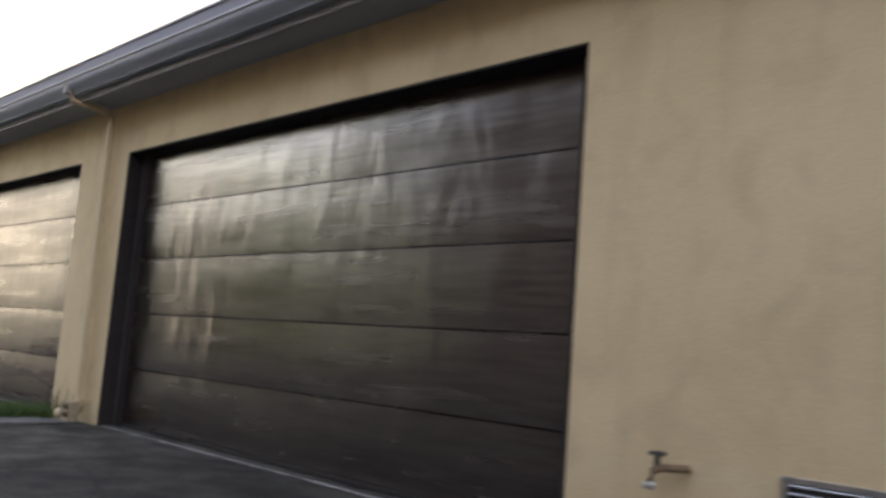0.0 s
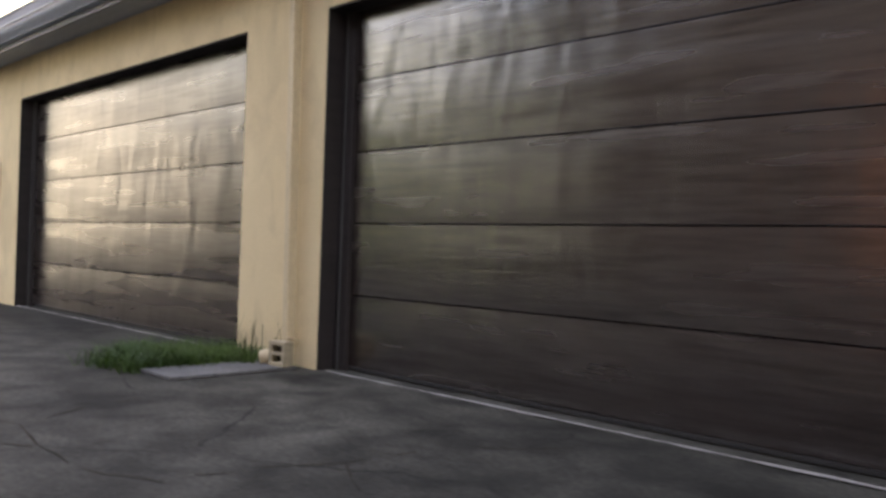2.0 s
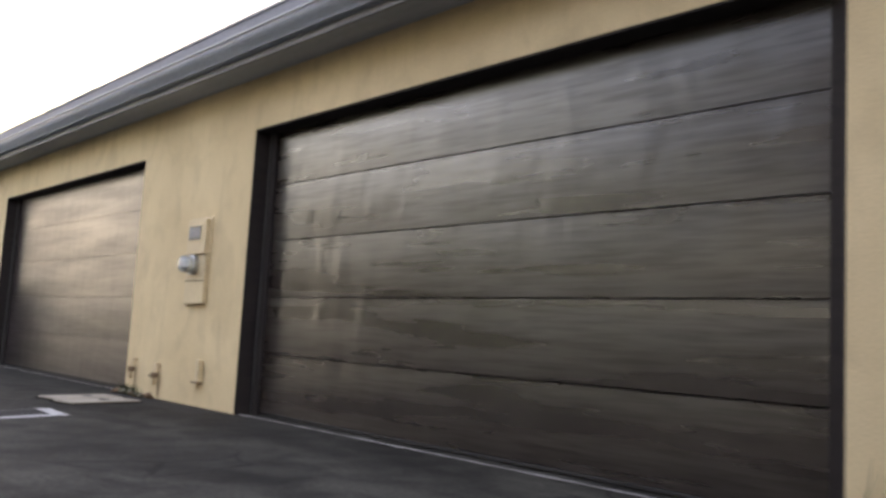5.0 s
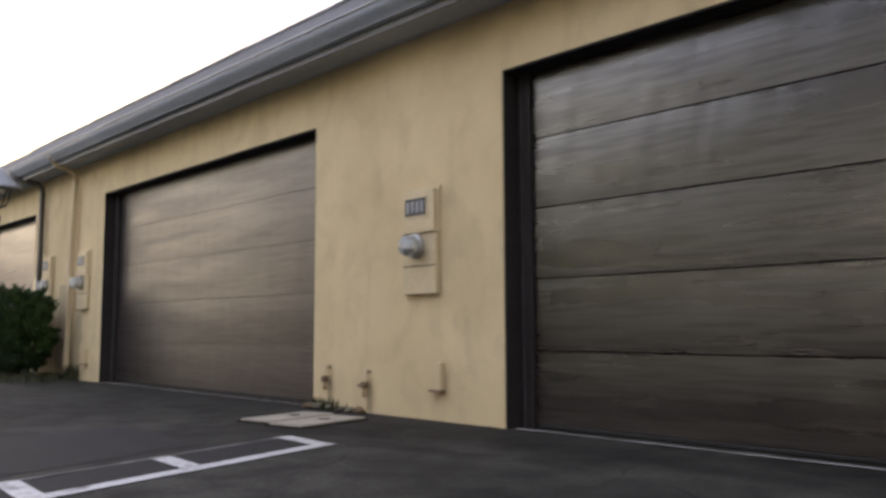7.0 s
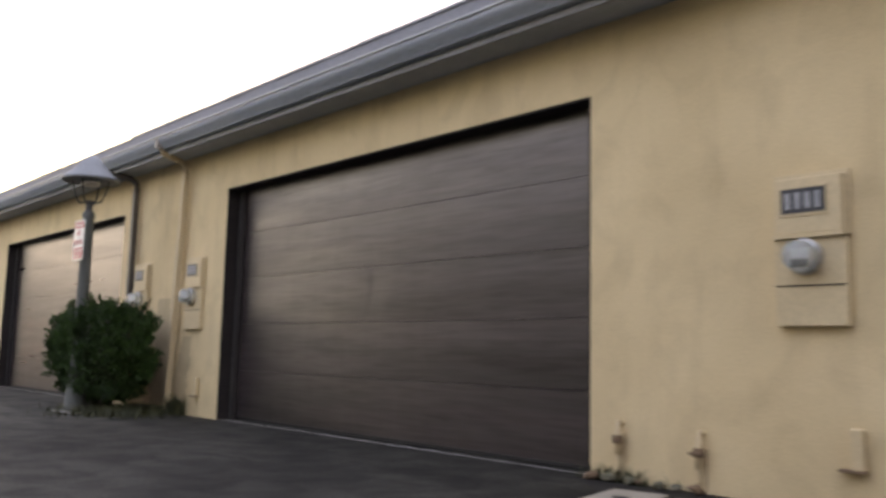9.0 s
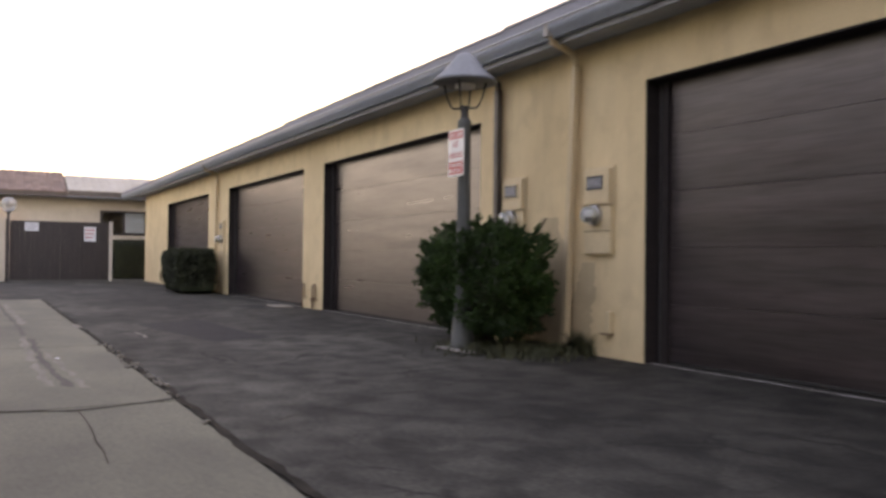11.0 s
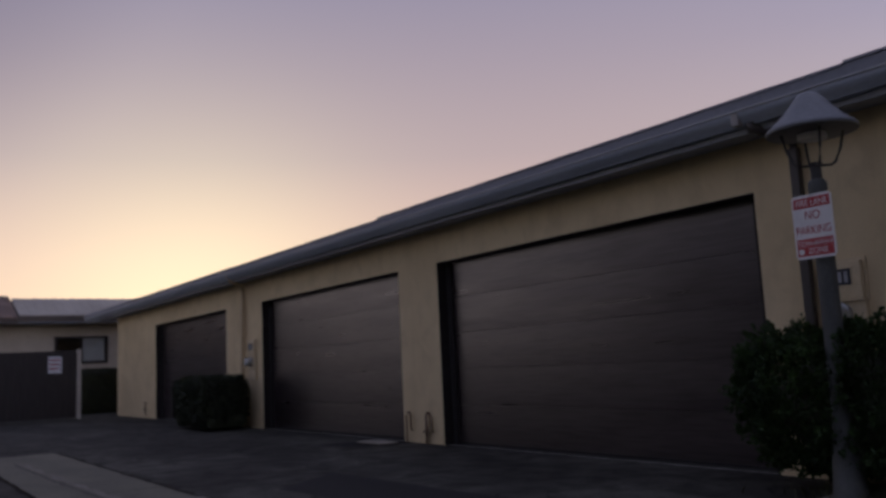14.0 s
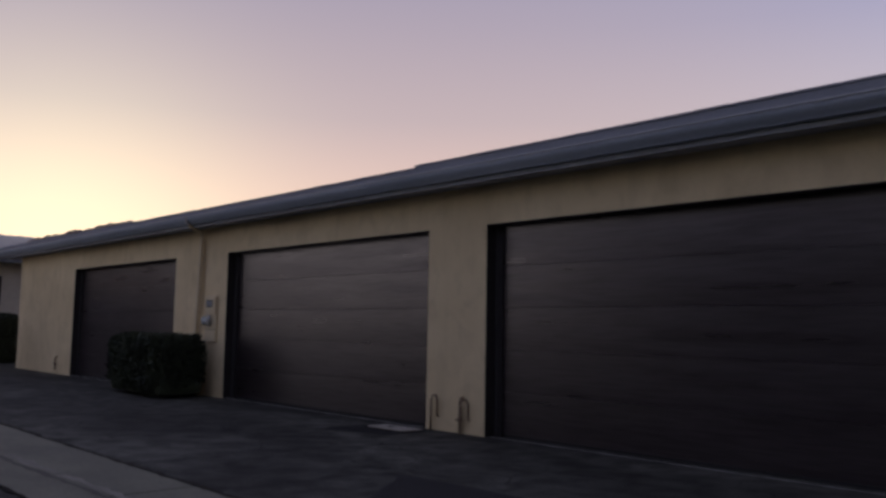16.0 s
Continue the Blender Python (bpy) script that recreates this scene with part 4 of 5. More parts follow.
def stub_pipe(x, z0, z1, label, bend=True, paint=RUST):
    """A painted pipe stub out of the wall with a valve, stained by rust."""
    e = thing("pipe_stub", (x, 0, z0), label, "pipe", "pipe stubs on the wall")
    bm = bmesh.new()
    h = z1 - z0
    pts = [(0, 0.0, h), (0, -0.035, h), (0, -0.05, h - 0.03), (0, -0.05, h * 0.4), (0, -0.05, 0.0)]
    add_tube(bm, pts, 0.018, 10)
    part("pipe", bm, paint, e, smooth=True)
    bm = bmesh.new()
    add_lathe(bm, [(0.03, 0), (0.034, 0.02), (0.03, 0.05)], (0, -0.05, h * 0.35), 12)
    part("coupling", bm, RUST, e)
    rg = random.Random(int(-x * 100))
    for dx, wid in ((-0.012, 0.030), (0.022, 0.016)):
        bm = bmesh.new()
        top, prev = h * rg.uniform(0.55, 0.8), None
        for q in range(9):
            f = q / 8
            ww = wid * (0.5 + 0.5 * math.sin(math.pi * min(1.0, 0.25 + f * 0.7))) * rg.uniform(0.7, 1.2)
            zz = top * (1 - f) + (0.015 - z0) * f
            c = [bm.verts.new((dx + sg * ww / 2, -0.003, zz)) for sg in (-1, 1)]
            if prev:
                bm.faces.new((prev[0], prev[1], c[1], c[0]))
            prev = c
        part("rust_run", bm, RUSTRUN, e, "brown rust run on the stucco")
    if bend:
        part("valve_handle", boxes((-0.04, 0.04, -0.092, -0.07, h * 0.35 + 0.012, h * 0.35 + 0.03), bevel=0.004), RUST, e)
    return e


stub_pipe(-14.48, 0.13, 0.33, "rusty cream pipe stub with a valve low on the wall", True, PIPE)
stub_pipe(-15.02, 0.16, 0.35, "stained pipe stub at the wall corner", False, PIPE)
stub_pipe(-28.17, 0.0, 0.41, "thin pipe with a rusty valve on the narrow pier")
stub_pipe(-41.9, 0.1, 0.40, "small pipe low on the end wall", False)



def pipe_hoop(x, w, z1, label):
    """A thin pipe bent like a staple, both ends in the ground."""
    bm = bmesh.new()
    add_tube(bm, [(x - w / 2, -0.05, 0.0), (x - w / 2, -0.05, z1 - 0.05), (x - w / 4, -0.05, z1 - 0.008), (x + w / 4, -0.05, z1), (x + w / 2, -0.05, z1 - 0.05), (x + w / 2, -0.05, z1 * 0.45), (x + w / 2 - 0.03, 0.0, z1 * 0.4)], 0.013, 8)
    return solid("pipe_hoop", bm, RUST, label, "pipe", smooth=True, group="pipe hoops on the narrow pier")


pipe_hoop(-28.62, 0.11, 0.42, "thin rusty pipe hoop at the foot of the pier")
pipe_hoop(-28.10, 0.13, 0.40, "thin rusty pipe hoop at the foot of the pier")
DAMP = stucco_material("damp_grey_stucco", (0.52, 0.425, 0.27), (0.45, 0.365, 0.23), (0.29, 0.235, 0.155))


def damp_stain(x0, x1, z0, z1, seed, label):
    """A damp stain in the stucco with a wandering outline."""
    rg = random.Random(seed)
    bm = bmesh.new()
    prev = None
    for q in range(25):
        f = q / 24
        w = 0.5 * (x1 - x0) * (0.35 + 0.65 * math.sin(math.pi * (0.16 + 0.72 * (1 - f)) ** 1.2))
        c = (x0 + x1) / 2 + 0.05 * math.sin(5 * f + seed)
        z = z0 + (z1 - z0) * f
        row = [bm.verts.new((c - w * rg.uniform(0.8, 1.1), -0.0025, z)), bm.verts.new((c + w * rg.uniform(0.72, 1.12), -0.0025, z))]
        if prev:
            bm.faces.new((prev[0], prev[1], row[1], row[0]))
        prev = row
    return solid("damp_stain", bm, DAMP, label, "stain", "structure", group="damp stains on the wall")


damp_stain(-21.06, -20.72, 0.03, 0.86, 3, "grey damp stain in the stucco beside the downspout")
damp_stain(-21.75, -21.16, 0.03, 1.30, 5, "grey damp stain in the stucco behind the shrub")

# hose tap and louvre vent on the first wall
tap = thing("hose_tap", (-1.52, 0, 0.44), "old brass hose tap on cream stucco wall", "tap")
bm = bmesh.new()
add_tube(bm, [(0.10, 0.0, 0.015), (0.08, -0.04, 0.015), (0.03, -0.09, 0.015), (0.0, -0.11, 0.0), (-0.01, -0.12, -0.05)], 0.018, 10)
part("body", bm, RUST, tap, smooth=True)
bm = bmesh.new()
add_lathe(bm, [(0.014, 0), (0.014, 0.04), (0.038, 0.045), (0.038, 0.058), (0.01, 0.062)], (0.01, -0.10, 0.02), 14)
part("handle", bm, BRACKET, tap)
bm = bmesh.new()
add_lathe(bm, [(0.026, 0), (0.028, 0.02), (0.024, 0.03)], (-0.01, -0.12, -0.075), 14)
part("spout", bm, STEEL, tap)
vent = thing("wall_vent", (-0.72, 0, 0.28), "louvred metal vent set low in the stucco wall", "vent")
part("frame", boxes((-0.31, 0.31, -0.012, 0.0, 0.185, 0.21), (-0.31, 0.31, -0.012, 0.0, -0.20, -0.175), (-0.31, -0.285, -0.012, 0.0, -0.175, 0.185), (0.285, 0.31, -0.012, 0.0, -0.175, 0.185), bevel=0.003), STEEL, vent)
# black sheet painted in for the unlit opening behind the louvres
part("dark_backing", boxes((-0.285, 0.285, -0.003, 0.0, -0.175, 0.185)), SEAL, vent)
for k in range(12):
    z = -0.16 + k * 0.03
    b2 = boxes((-0.283, 0.283, -0.016, -0.004, -0.002, 0.002))
    b2.transform(Matrix.Translation((0, 0, z)) @ Matrix.Rotation(radians(-35), 4, "X"))
    part("slat", b2, STEEL, vent)

# ---------------------------------------------------------------- foot of the piers: splash block, covers, weeds
solid("splash_slab", boxes((-7.52, -7.10, -1.0, -0.10, 0.0, 0.024), bevel=0.008), SLAB, "pale concrete splash slab under the downspout", "slab")
blk = thing("concrete_block", (-7.17, -0.19, 0.024), "beige-grey hollow concrete block standing against the pier", "concrete block", turn=8)
part("shell", boxes((-0.075, 0.075, -0.035, 0.05, 0.0, 0.025), (-0.075, 0.075, -0.035, 0.05, 0.14, 0.165), (-0.075, -0.05, -0.035, 0.05, 0.025, 0.14), (0.05, 0.075, -0.035, 0.05, 0.025, 0.14), (-0.05, 0.05, -0.035, 0.05, 0.075, 0.092), bevel=0.004), BEIGE, blk)
# dark sheet gives the shade inside the block's hollows
part("back", boxes((-0.05, 0.05, 0.03, 0.045, 0.025, 0.14)), CRACK, blk)
shoe = bmesh.new()
add_tube(shoe, [(-7.22, -0.06, 0.20), (-7.235, -0.075, 0.13), (-7.30, -0.15, 0.08), (-7.36, -0.22, 0.06)], 0.052, 10)
solid("downspout_shoe", shoe, PIPE, "dented cream downspout shoe over the splash slab", "downspout shoe", smooth=True)


def cover(x, turn):
    e = thing("meter_cover", (x, -0.68, 0.0), "pale concrete water meter cover flush in asphalt", "meter cover", "meter covers", turn=turn)
    lid = part("lid", boxes((-0.155, 0.155, -0.33, 0.33, 0.0, 0.022), bevel=0.008), CREAMLID, e)
    # flat black disc stands in for the shade inside the finger hole
    bm = bmesh.new()
    add_lathe(bm, [(0.045, 0), (0.045, 0.003)], (0.0, 0.06, 0.022), 16)
    part("hole_dark_disc", bm, SEAL, lid)
    part("rim", boxes((-0.175, 0.175, -0.35, 0.35, 0.0, 0.009)), CRACK, e)
    return e


cover(-14.58, 12)
cover(-14.19, 12)
c3 = cover(-29.0, 90)
c3.location.y = -0.35

rng = random.Random(8)
for k in range(7):
    x = -15.15 + k * 0.11 + rng.uniform(-0.03, 0.03)
    bm = bmesh.new()
    bmesh.ops.create_icosphere(bm, subdivisions=1, radius=rng.uniform(0.025, 0.05))
    for v in bm.verts:
        v.co *= rng.uniform(0.75, 1.2)
        v.co.z *= 0.7
        v.co += Vector((x, -0.09 + rng.uniform(-0.05, 0.02), 0.03))
    solid("rubble_stone", bm, CONCRETE if k % 3 else RUST, "small lump of rubble at the wall foot", "stone", group="rubble at the wall foot")


def blades(seed, count, area, h, w, lean):
    """Grass blades: narrow bent strips, each three segments high."""
    rng = random.Random(seed)
    verts, faces = [], []
    for _ in range(count):
        x, y = area(rng)
        a = rng.uniform(0, 2 * math.pi)
        hh = h * rng.uniform(0.4, 1.15)
        ln = lean * rng.uniform(0.2, 1.3) * hh
        dx, dy = math.cos(a) * ln, math.sin(a) * ln
        sx, sy = -math.sin(a) * w / 2, math.cos(a) * w / 2
        b = len(verts)
        for k, q in ((0, 1.0), (0.55, 0.8), (1.0, 0.15)):
            px, py, pz = x + dx * k * k, y + dy * k * k, hh * (k - 0.18 * k * k * lean)
            verts += [(px + sx * q, py + sy * q, pz), (px - sx * q, py - sy * q, pz)]
        faces += [(b, b + 1, b + 3, b + 2), (b + 2, b + 3, b + 5, b + 4)]
    me = bpy.data.meshes.new("grass")
    me.from_pydata(verts, [], faces)
    return me


def tuft_area(r):
    while True:
        x, y = r.uniform(-8.35, -7.36), r.uniform(-1.12, -0.03)
        if x < -7.50 + 0.10 * max(0, y + 0.45) * 3 and x > -8.35 + 0.62 * abs(y + 0.55) ** 1.2 * r.uniform(0.2, 1.0):
            return x, y


tuft_rng = random.Random(12)
tufts = [tuft_area(tuft_rng) for _ in range(70)]


def in_tuft(r):
    x, y = tufts[r.randrange(len(tufts))]
    x, y = x + r.gauss(0, 0.05), y + r.gauss(0, 0.05)
    return min(x, -7.40), min(y, -0.02)


g = new("grass_tuft", blades(3, 3800, in_tuft, 0.15, 0.007, 1.3))
g.data.materials.append(GRASS)
tagged(g, "fresh green grass growing beside the splash slab", "grass", kind="stuff")
g = new("tall_weeds", blades(4, 26, lambda r: (r.uniform(-7.95, -7.3), r.uniform(-0.12, -0.03)), 0.34, 0.007, 0.6))
g.data.materials.append(DRYGRASS)
tagged(g, "thin tall weeds against the pier foot", "weeds", kind="stuff")
g = new("dry_weeds", blades(5, 2600, lambda r: (r.gauss(-21.30, 0.30), min(-0.03, r.gauss(-0.55, 0.25))), 0.13, 0.010, 1.3))
g.data.materials.append(DRYGRASS)
tagged(g, "matted dry weeds round the foot of the shrub", "weeds", kind="stuff")
g = new("corner_weeds", blades(7, 260, lambda r: (r.gauss(-20.88, 0.10), r.uniform(-0.13, -0.02)), 0.24, 0.010, 0.7))
g.data.materials.append(DRYGRASS)
tagged(g, "dark weeds at the foot of the downspout", "weeds", kind="stuff")
g = new("wall_weeds", blades(6, 160, lambda r: (r.gauss(-15.0, 0.12), r.uniform(-0.1, -0.03)), 0.12, 0.008, 0.8))
g.data.materials.append(DRYGRASS)
tagged(g, "small weeds at the wall corner", "weeds", kind="stuff")


def leaf_cloud(seed, count, place, size, wide):
    """Many small bent leaves, two faces each, at places given by a rule."""
    rng = random.Random(seed)
    verts, faces = [], []
    for _ in range(count):
        p, out = place(rng)
        dv = (out + Vector((rng.gauss(0, 0.6), rng.gauss(0, 0.6), rng.gauss(0.25, 0.6)))).normalized()
        sd = dv.cross(Vector((rng.gauss(0, 1), rng.gauss(0, 1), rng.gauss(0, 1)))).normalized()
        up = dv.cross(sd)
        L = size * rng.uniform(0.6, 1.25)
        W = L * wide
        b = len(verts)
        verts += [tuple(p), tuple(p + dv * L * 0.5 + sd * W + up * W * 0.3), tuple(p + dv * L), tuple(p + dv * L * 0.5 - sd * W + up * W * 0.3)]
        faces += [(b, b + 1, b + 2), (b, b + 2, b + 3)]
    me = bpy.data.meshes.new("foliage")
    me.from_pydata(verts, [], faces)
    return me


# big loose shrub round the lamp post
SHRUB_C = Vector((-21.80, -0.57, 0.66))
rng = random.Random(21)
SHRUB_R = Vector((0.79, 0.40, 0.50))


def shrub_skin(q):
    """A point on the shrub's uneven outline in the direction q: full, rather square, flat on top."""
    k = (abs(q.x) ** 3.4 + abs(q.y) ** 3.0 + abs(q.z) ** 3.4) ** (-1 / 3.2)
    k *= 1 + 0.22 * noise.noise(q * 2.3 + Vector((3, 1, 7))) + 0.16 * noise.noise(q * 5.0) + 0.08 * noise.noise(q * 11.0)
    return SHRUB_C + Vector((q.x * k * SHRUB_R.x, q.y * k * SHRUB_R.y, q.z * k * SHRUB_R.z))


sprigs = []
for _ in range(420):
    q = Vector((rng.gauss(0, 1), rng.gauss(0, 1), rng.gauss(0.25, 1))).normalized()
    d = (q + Vector((rng.gauss(0, 0.35), rng.gauss(0, 0.35), 0.55 + rng.gauss(0, 0.35)))).normalized()
    sprigs.append((shrub_skin(q) - d * 0.05, d, rng.uniform(0.06, 0.18)))
sprigs += [(Vector((-21.22, -0.42, 1.0)), Vector((0.55, 0.1, 0.8)).normalized(), 0.24)] * 3


def shrub_leaf(r):
    while True:
        if r.random() < 0.45:
            base, d, n_ = sprigs[r.randrange(len(sprigs))]
            f = r.random()
            q = Vector((r.gauss(0, 1), r.gauss(0, 1), r.gauss(0, 1))).normalized()
            p = base + d * n_ * f + q * 0.022 * (1.2 - f)
            out = (d + q * 0.9).normalized()
        else:
            q = Vector((r.gauss(0, 1), r.gauss(0, 1), r.gauss(0, 1))).normalized()
            p = SHRUB_C.lerp(shrub_skin(q), r.uniform(0.78, 1.0))
            out = (q + Vector((0, 0, 0.3))).normalized()
        if p.y < -0.06 and p.z > 0.08 + 0.12 * abs(p.x - SHRUB_C.x) ** 2 + 0.05 * noise.noise(p * 6):
            return p, out


shrub = thing("shrub", (0, 0, 0), "dense dark green leafy shrub growing round the lamp post", "shrub")
me = leaf_cloud(31, 52000, shrub_leaf, 0.034, 0.30)
crown = new("crown", me)
me.materials.append(LEAF)
crown.parent = shrub
bm = bmesh.new()
for k in range(14):
    a = rng.uniform(0, 2 * math.pi)
    tip = SHRUB_C + Vector((math.cos(a) * 0.6, math.sin(a) * 0.32, rng.uniform(-0.1, 0.4)))
    base = Vector((-21.95 + rng.uniform(-0.1, 0.1), -0.45 + rng.uniform(-0.08, 0.08), 0))
    add_tube(bm, [base, base.lerp(tip, 0.5) + Vector((0, 0, 0.1)), tip], 0.012, 6)
add_tube(bm, [(-21.3, -0.42, 0.85), (-21.15, -0.38, 1.10), (-21.02, -0.36, 1.27)], 0.008, 6)
part("stems", bm, TWIG, shrub)
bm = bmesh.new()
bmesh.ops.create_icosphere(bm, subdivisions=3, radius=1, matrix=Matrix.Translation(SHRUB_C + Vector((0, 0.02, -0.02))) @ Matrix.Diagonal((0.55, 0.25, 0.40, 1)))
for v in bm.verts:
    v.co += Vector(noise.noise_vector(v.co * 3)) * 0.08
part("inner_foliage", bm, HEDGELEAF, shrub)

# clipped box hedges


def hedge(name, x0, x1, y0, y1, z0, z1, seed, count, label, r=0.14):
    e = thing(name, (0, 0, 0), label, "hedge")
    c = Vector(((x0 + x1) / 2, (y0 + y1) / 2, (z0 + z1) / 2))
    h = Vector(((x1 - x0) / 2, (y1 - y0) / 2, (z1 - z0) / 2))

    def place(rg):
        f = rg.randrange(5)
        p = Vector((rg.uniform(-1, 1) * h.x, rg.uniform(-1, 1) * h.y, rg.uniform(-1, 1) * h.z))
        nrm = ((1, 0, 0), (-1, 0, 0), (0, -1, 0), (0, 0, 1), (0, -1, 0))[f]
        for i in range(3):
            if nrm[i]:
                p[i] = nrm[i] * h[i]
        edge = max(0, abs(p.x) - h.x + r) + max(0, abs(p.y) - h.y + r) + max(0, abs(p.z) - h.z + r)
        p *= 1 - 0.10 * max(0, edge - r) / r
        if p.z < -h.z * 0.6:
            p.x *= 0.93
            p.y *= 0.93
        p += Vector(noise.noise_vector((p + c) * 2.2)) * 0.05 - Vector(nrm) * rg.uniform(0.0, 0.07)
        return p + c, Vector(nrm)

    m = leaf_cloud(seed, count, place, 0.06, 0.33)
    m.materials.append(HEDGELEAF)
    ob = new("foliage", m)
    ob.parent = e
    core = boxes((x0 + 0.07, x1 - 0.07, y0 + 0.07, y1 - 0.07, z0, z1 - 0.07), bevel=0.12)
    part("inner_foliage", core, HEDGELEAF, e)
    return e


hedge("box_hedge", -36.35, -34.15, -1.05, -0.12, 0.04, 1.02, 41, 9000, "clipped dark green box hedge against the garage wall")
hedge("window_hedge", -48.6, -47.6, -0.75, 0.9, 0.0, 1.42, 42, 6000, "dark green hedge under the far window")

# ---------------------------------------------------------------- lamp post with its sign
PX, PY = -21.68, -0.87
lamp = thing("street_lamp", (PX, PY, 0), "old grey lamp post with a wide conical cap", "street lamp")
bm = bmesh.new()
add_lathe(bm, [(0.125, 0.0), (0.125, 0.04), (0.112, 0.06), (0.095, 0.30), (0.078, 0.42), (0.070, 0.60), (0.066, 1.4), (0.063, 2.16), (0.066, 2.175), (0.066, 2.22), (0.055, 2.24), (0.045, 2.25)], n=28)
part("post", bm, POSTMAT, lamp, smooth=True)
bm = bmesh.new()
add_lathe(bm, [(0.038, 0), (0.038, 0.10), (0.05, 0.105), (0.05, 0.125), (0.03, 0.13)], (0, 0, 2.245), 20)
part("neck", bm, BRACKET, lamp)
for k in range(4):
    a = radians(45 + 90 * k)
    c, s = math.cos(a), math.sin(a)
    bm = bmesh.new()
    add_tube(bm, [(0.03 * c, 0.03 * s, 2.35), (0.11 * c, 0.11 * s, 2.35), (0.14 * c, 0.14 * s, 2.37), (0.18 * c, 0.18 * s, 2.46), (0.22 * c, 0.22 * s, 2.62)], 0.010, 8)
    part("arm", bm, BRACKET, lamp, smooth=True)
bm = bmesh.new()
add_lathe(bm, [(0.30, 2.59), (0.312, 2.595), (0.314, 2.615), (0.30, 2.63), (0.24, 2.68), (0.17, 2.755), (0.11, 2.83), (0.075, 2.87), (0.05, 2.885), (0.01, 2.89)], n=36)
cap = part("cap", bm, HAT, lamp, smooth=True)
bm = bmesh.new()
add_lathe(bm, [(0.10, 0.0), (0.10, 0.04), (0.05, 0.05)], (0, 0, 2.545), 20)
part("lamp_housing", bm, SIGNWHITE, cap, "white lamp housing")
solid("lamp_footing", boxes((PX - 0.22, PX + 0.36, PY - 0.17, PY + 0.2, 0.0, 0.02), bevel=0.008), PALE, "small square concrete footing of the lamp post", "footing")


def lettering(text, size, x, z, material, parent, squeeze=1.0):
    """Words cut as flat letters, standing proud of the sheet."""
    cu = bpy.data.curves.new("letters", "FONT")
    cu.body, cu.size, cu.align_x, cu.extrude = text, size, "CENTER", 0.0006
    ob = bpy.data.objects.new("letters_tmp", cu)
    scene.collection.objects.link(ob)
    bpy.context.view_layer.update()
    me = bpy.data.meshes.new_from_object(ob.evaluated_get(bpy.context.evaluated_depsgraph_get()))
    bpy.data.objects.remove(ob)
    me.transform(Matrix.Translation((x, -0.0042, z)) @ Matrix.Rotation(radians(90), 4, "X") @ Matrix.Diagonal((squeeze, 1, 1, 1)))
    me.materials.clear()
    me.materials.append(material)
    o = new("lettering", me)
    o.parent = parent
    return o


sign = thing("parking_sign", (PX - 0.01, PY - 0.085, 1.91), "red and white fire lane no parking sign on the post", "sign")


def rounded(w, h, r, y0, y1):
    bm = bmesh.new()
    ring = []
    for cx, cz, a0 in ((w / 2 - r, h / 2 - r, 0), (-w / 2 + r, h / 2 - r, 90), (-w / 2 + r, -h / 2 + r, 180), (w / 2 - r, -h / 2 + r, 270)):
        for k in range(6):
            a = radians(a0 + 18 * k)
            ring.append((cx + r * math.cos(a), cz + r * math.sin(a)))
    a = [bm.verts.new((x, y0, z)) for x, z in ring]
    b = [bm.verts.new((x, y1, z)) for x, z in ring]
    n = len(ring)
    bm.faces.new(a)
    bm.faces.new(b[::-1])
    for i in range(n):
        bm.faces.new((a[i], b[i], b[(i + 1) % n], a[(i + 1) % n]))
    return bm


sheet = part("sheet", rounded(0.305, 0.457, 0.03, -0.002, 0.002), SIGNWHITE, sign)
part("red_band", boxes((-0.138, 0.138, -0.0035, -0.002, 0.135, 0.208), bevel=0.0004), SIGNRED, sheet, "red band")
part("red_band", boxes((-0.138, 0.138, -0.0035, -0.002, -0.208, -0.085), bevel=0.0004), SIGNRED, sheet, "red band")
lettering("FIRE LANE", 0.062, 0, 0.150, SIGNWHITE, sheet, 0.86)
lettering("NO", 0.088, 0, 0.052, SIGNRED, sheet, 0.85)
lettering("PARKING", 0.082, 0, -0.052, SIGNRED, sheet, 0.78)
lettering("TOW-AWAY", 0.054, 0, -0.138, SIGNWHITE, sheet, 0.86)
lettering("ZONE", 0.058, 0.02, -0.192, SIGNWHITE, sheet, 0.95)
bm = bmesh.new()
add_lathe(bm, [(0.022, 0), (0.022, 0.001)], n=18)
bm.transform(Matrix.Translation((-0.108, -0.0036, -0.175)) @ Matrix.Rotation(radians(90), 4, "X"))
part("round_mark", bm, SIGNWHITE, sheet)
for z in (0.17, -0.17):
    bm = bmesh.new()
    add_lathe(bm, [(0.008, 0), (0.006, 0.006)], n=10)
    bm.transform(Matrix.Translation((0.0, -0.004, z + 0.048)) @ Matrix.Rotation(radians(90), 4, "X"))
    part("bolt", bm, STEEL, sign)
part("bracket", boxes((-0.03, 0.03, 0.002, 0.03, -0.18, 0.18), bevel=0.003), STEEL, sign)

# ---------------------------------------------------------------- end of the lane: gate, end building
EX = -50.0


house = thing("end_building", (0, 0, 0), "pale stucco building with brown tiled roof closing the lane", "building")
holes = [(-7.35, -5.40, 2.12, 2.90), (-0.88, 0.88, 1.66, 2.62)]
part("wall", pierced(-9.5, 7, 3.30, 0.25, holes, lambda u, v, w: (EX - w, u, v)), STUCCO_FAR, house)
part("back_wall", boxes((EX - 9.0, EX - 8.8, -9.5, 7, 0, 3.3)), STUCCO_FAR, house)
part("side_wall", boxes((EX - 8.8, EX - 0.25, 6.8, 7, 0, 3.3)), STUCCO_FAR, house)
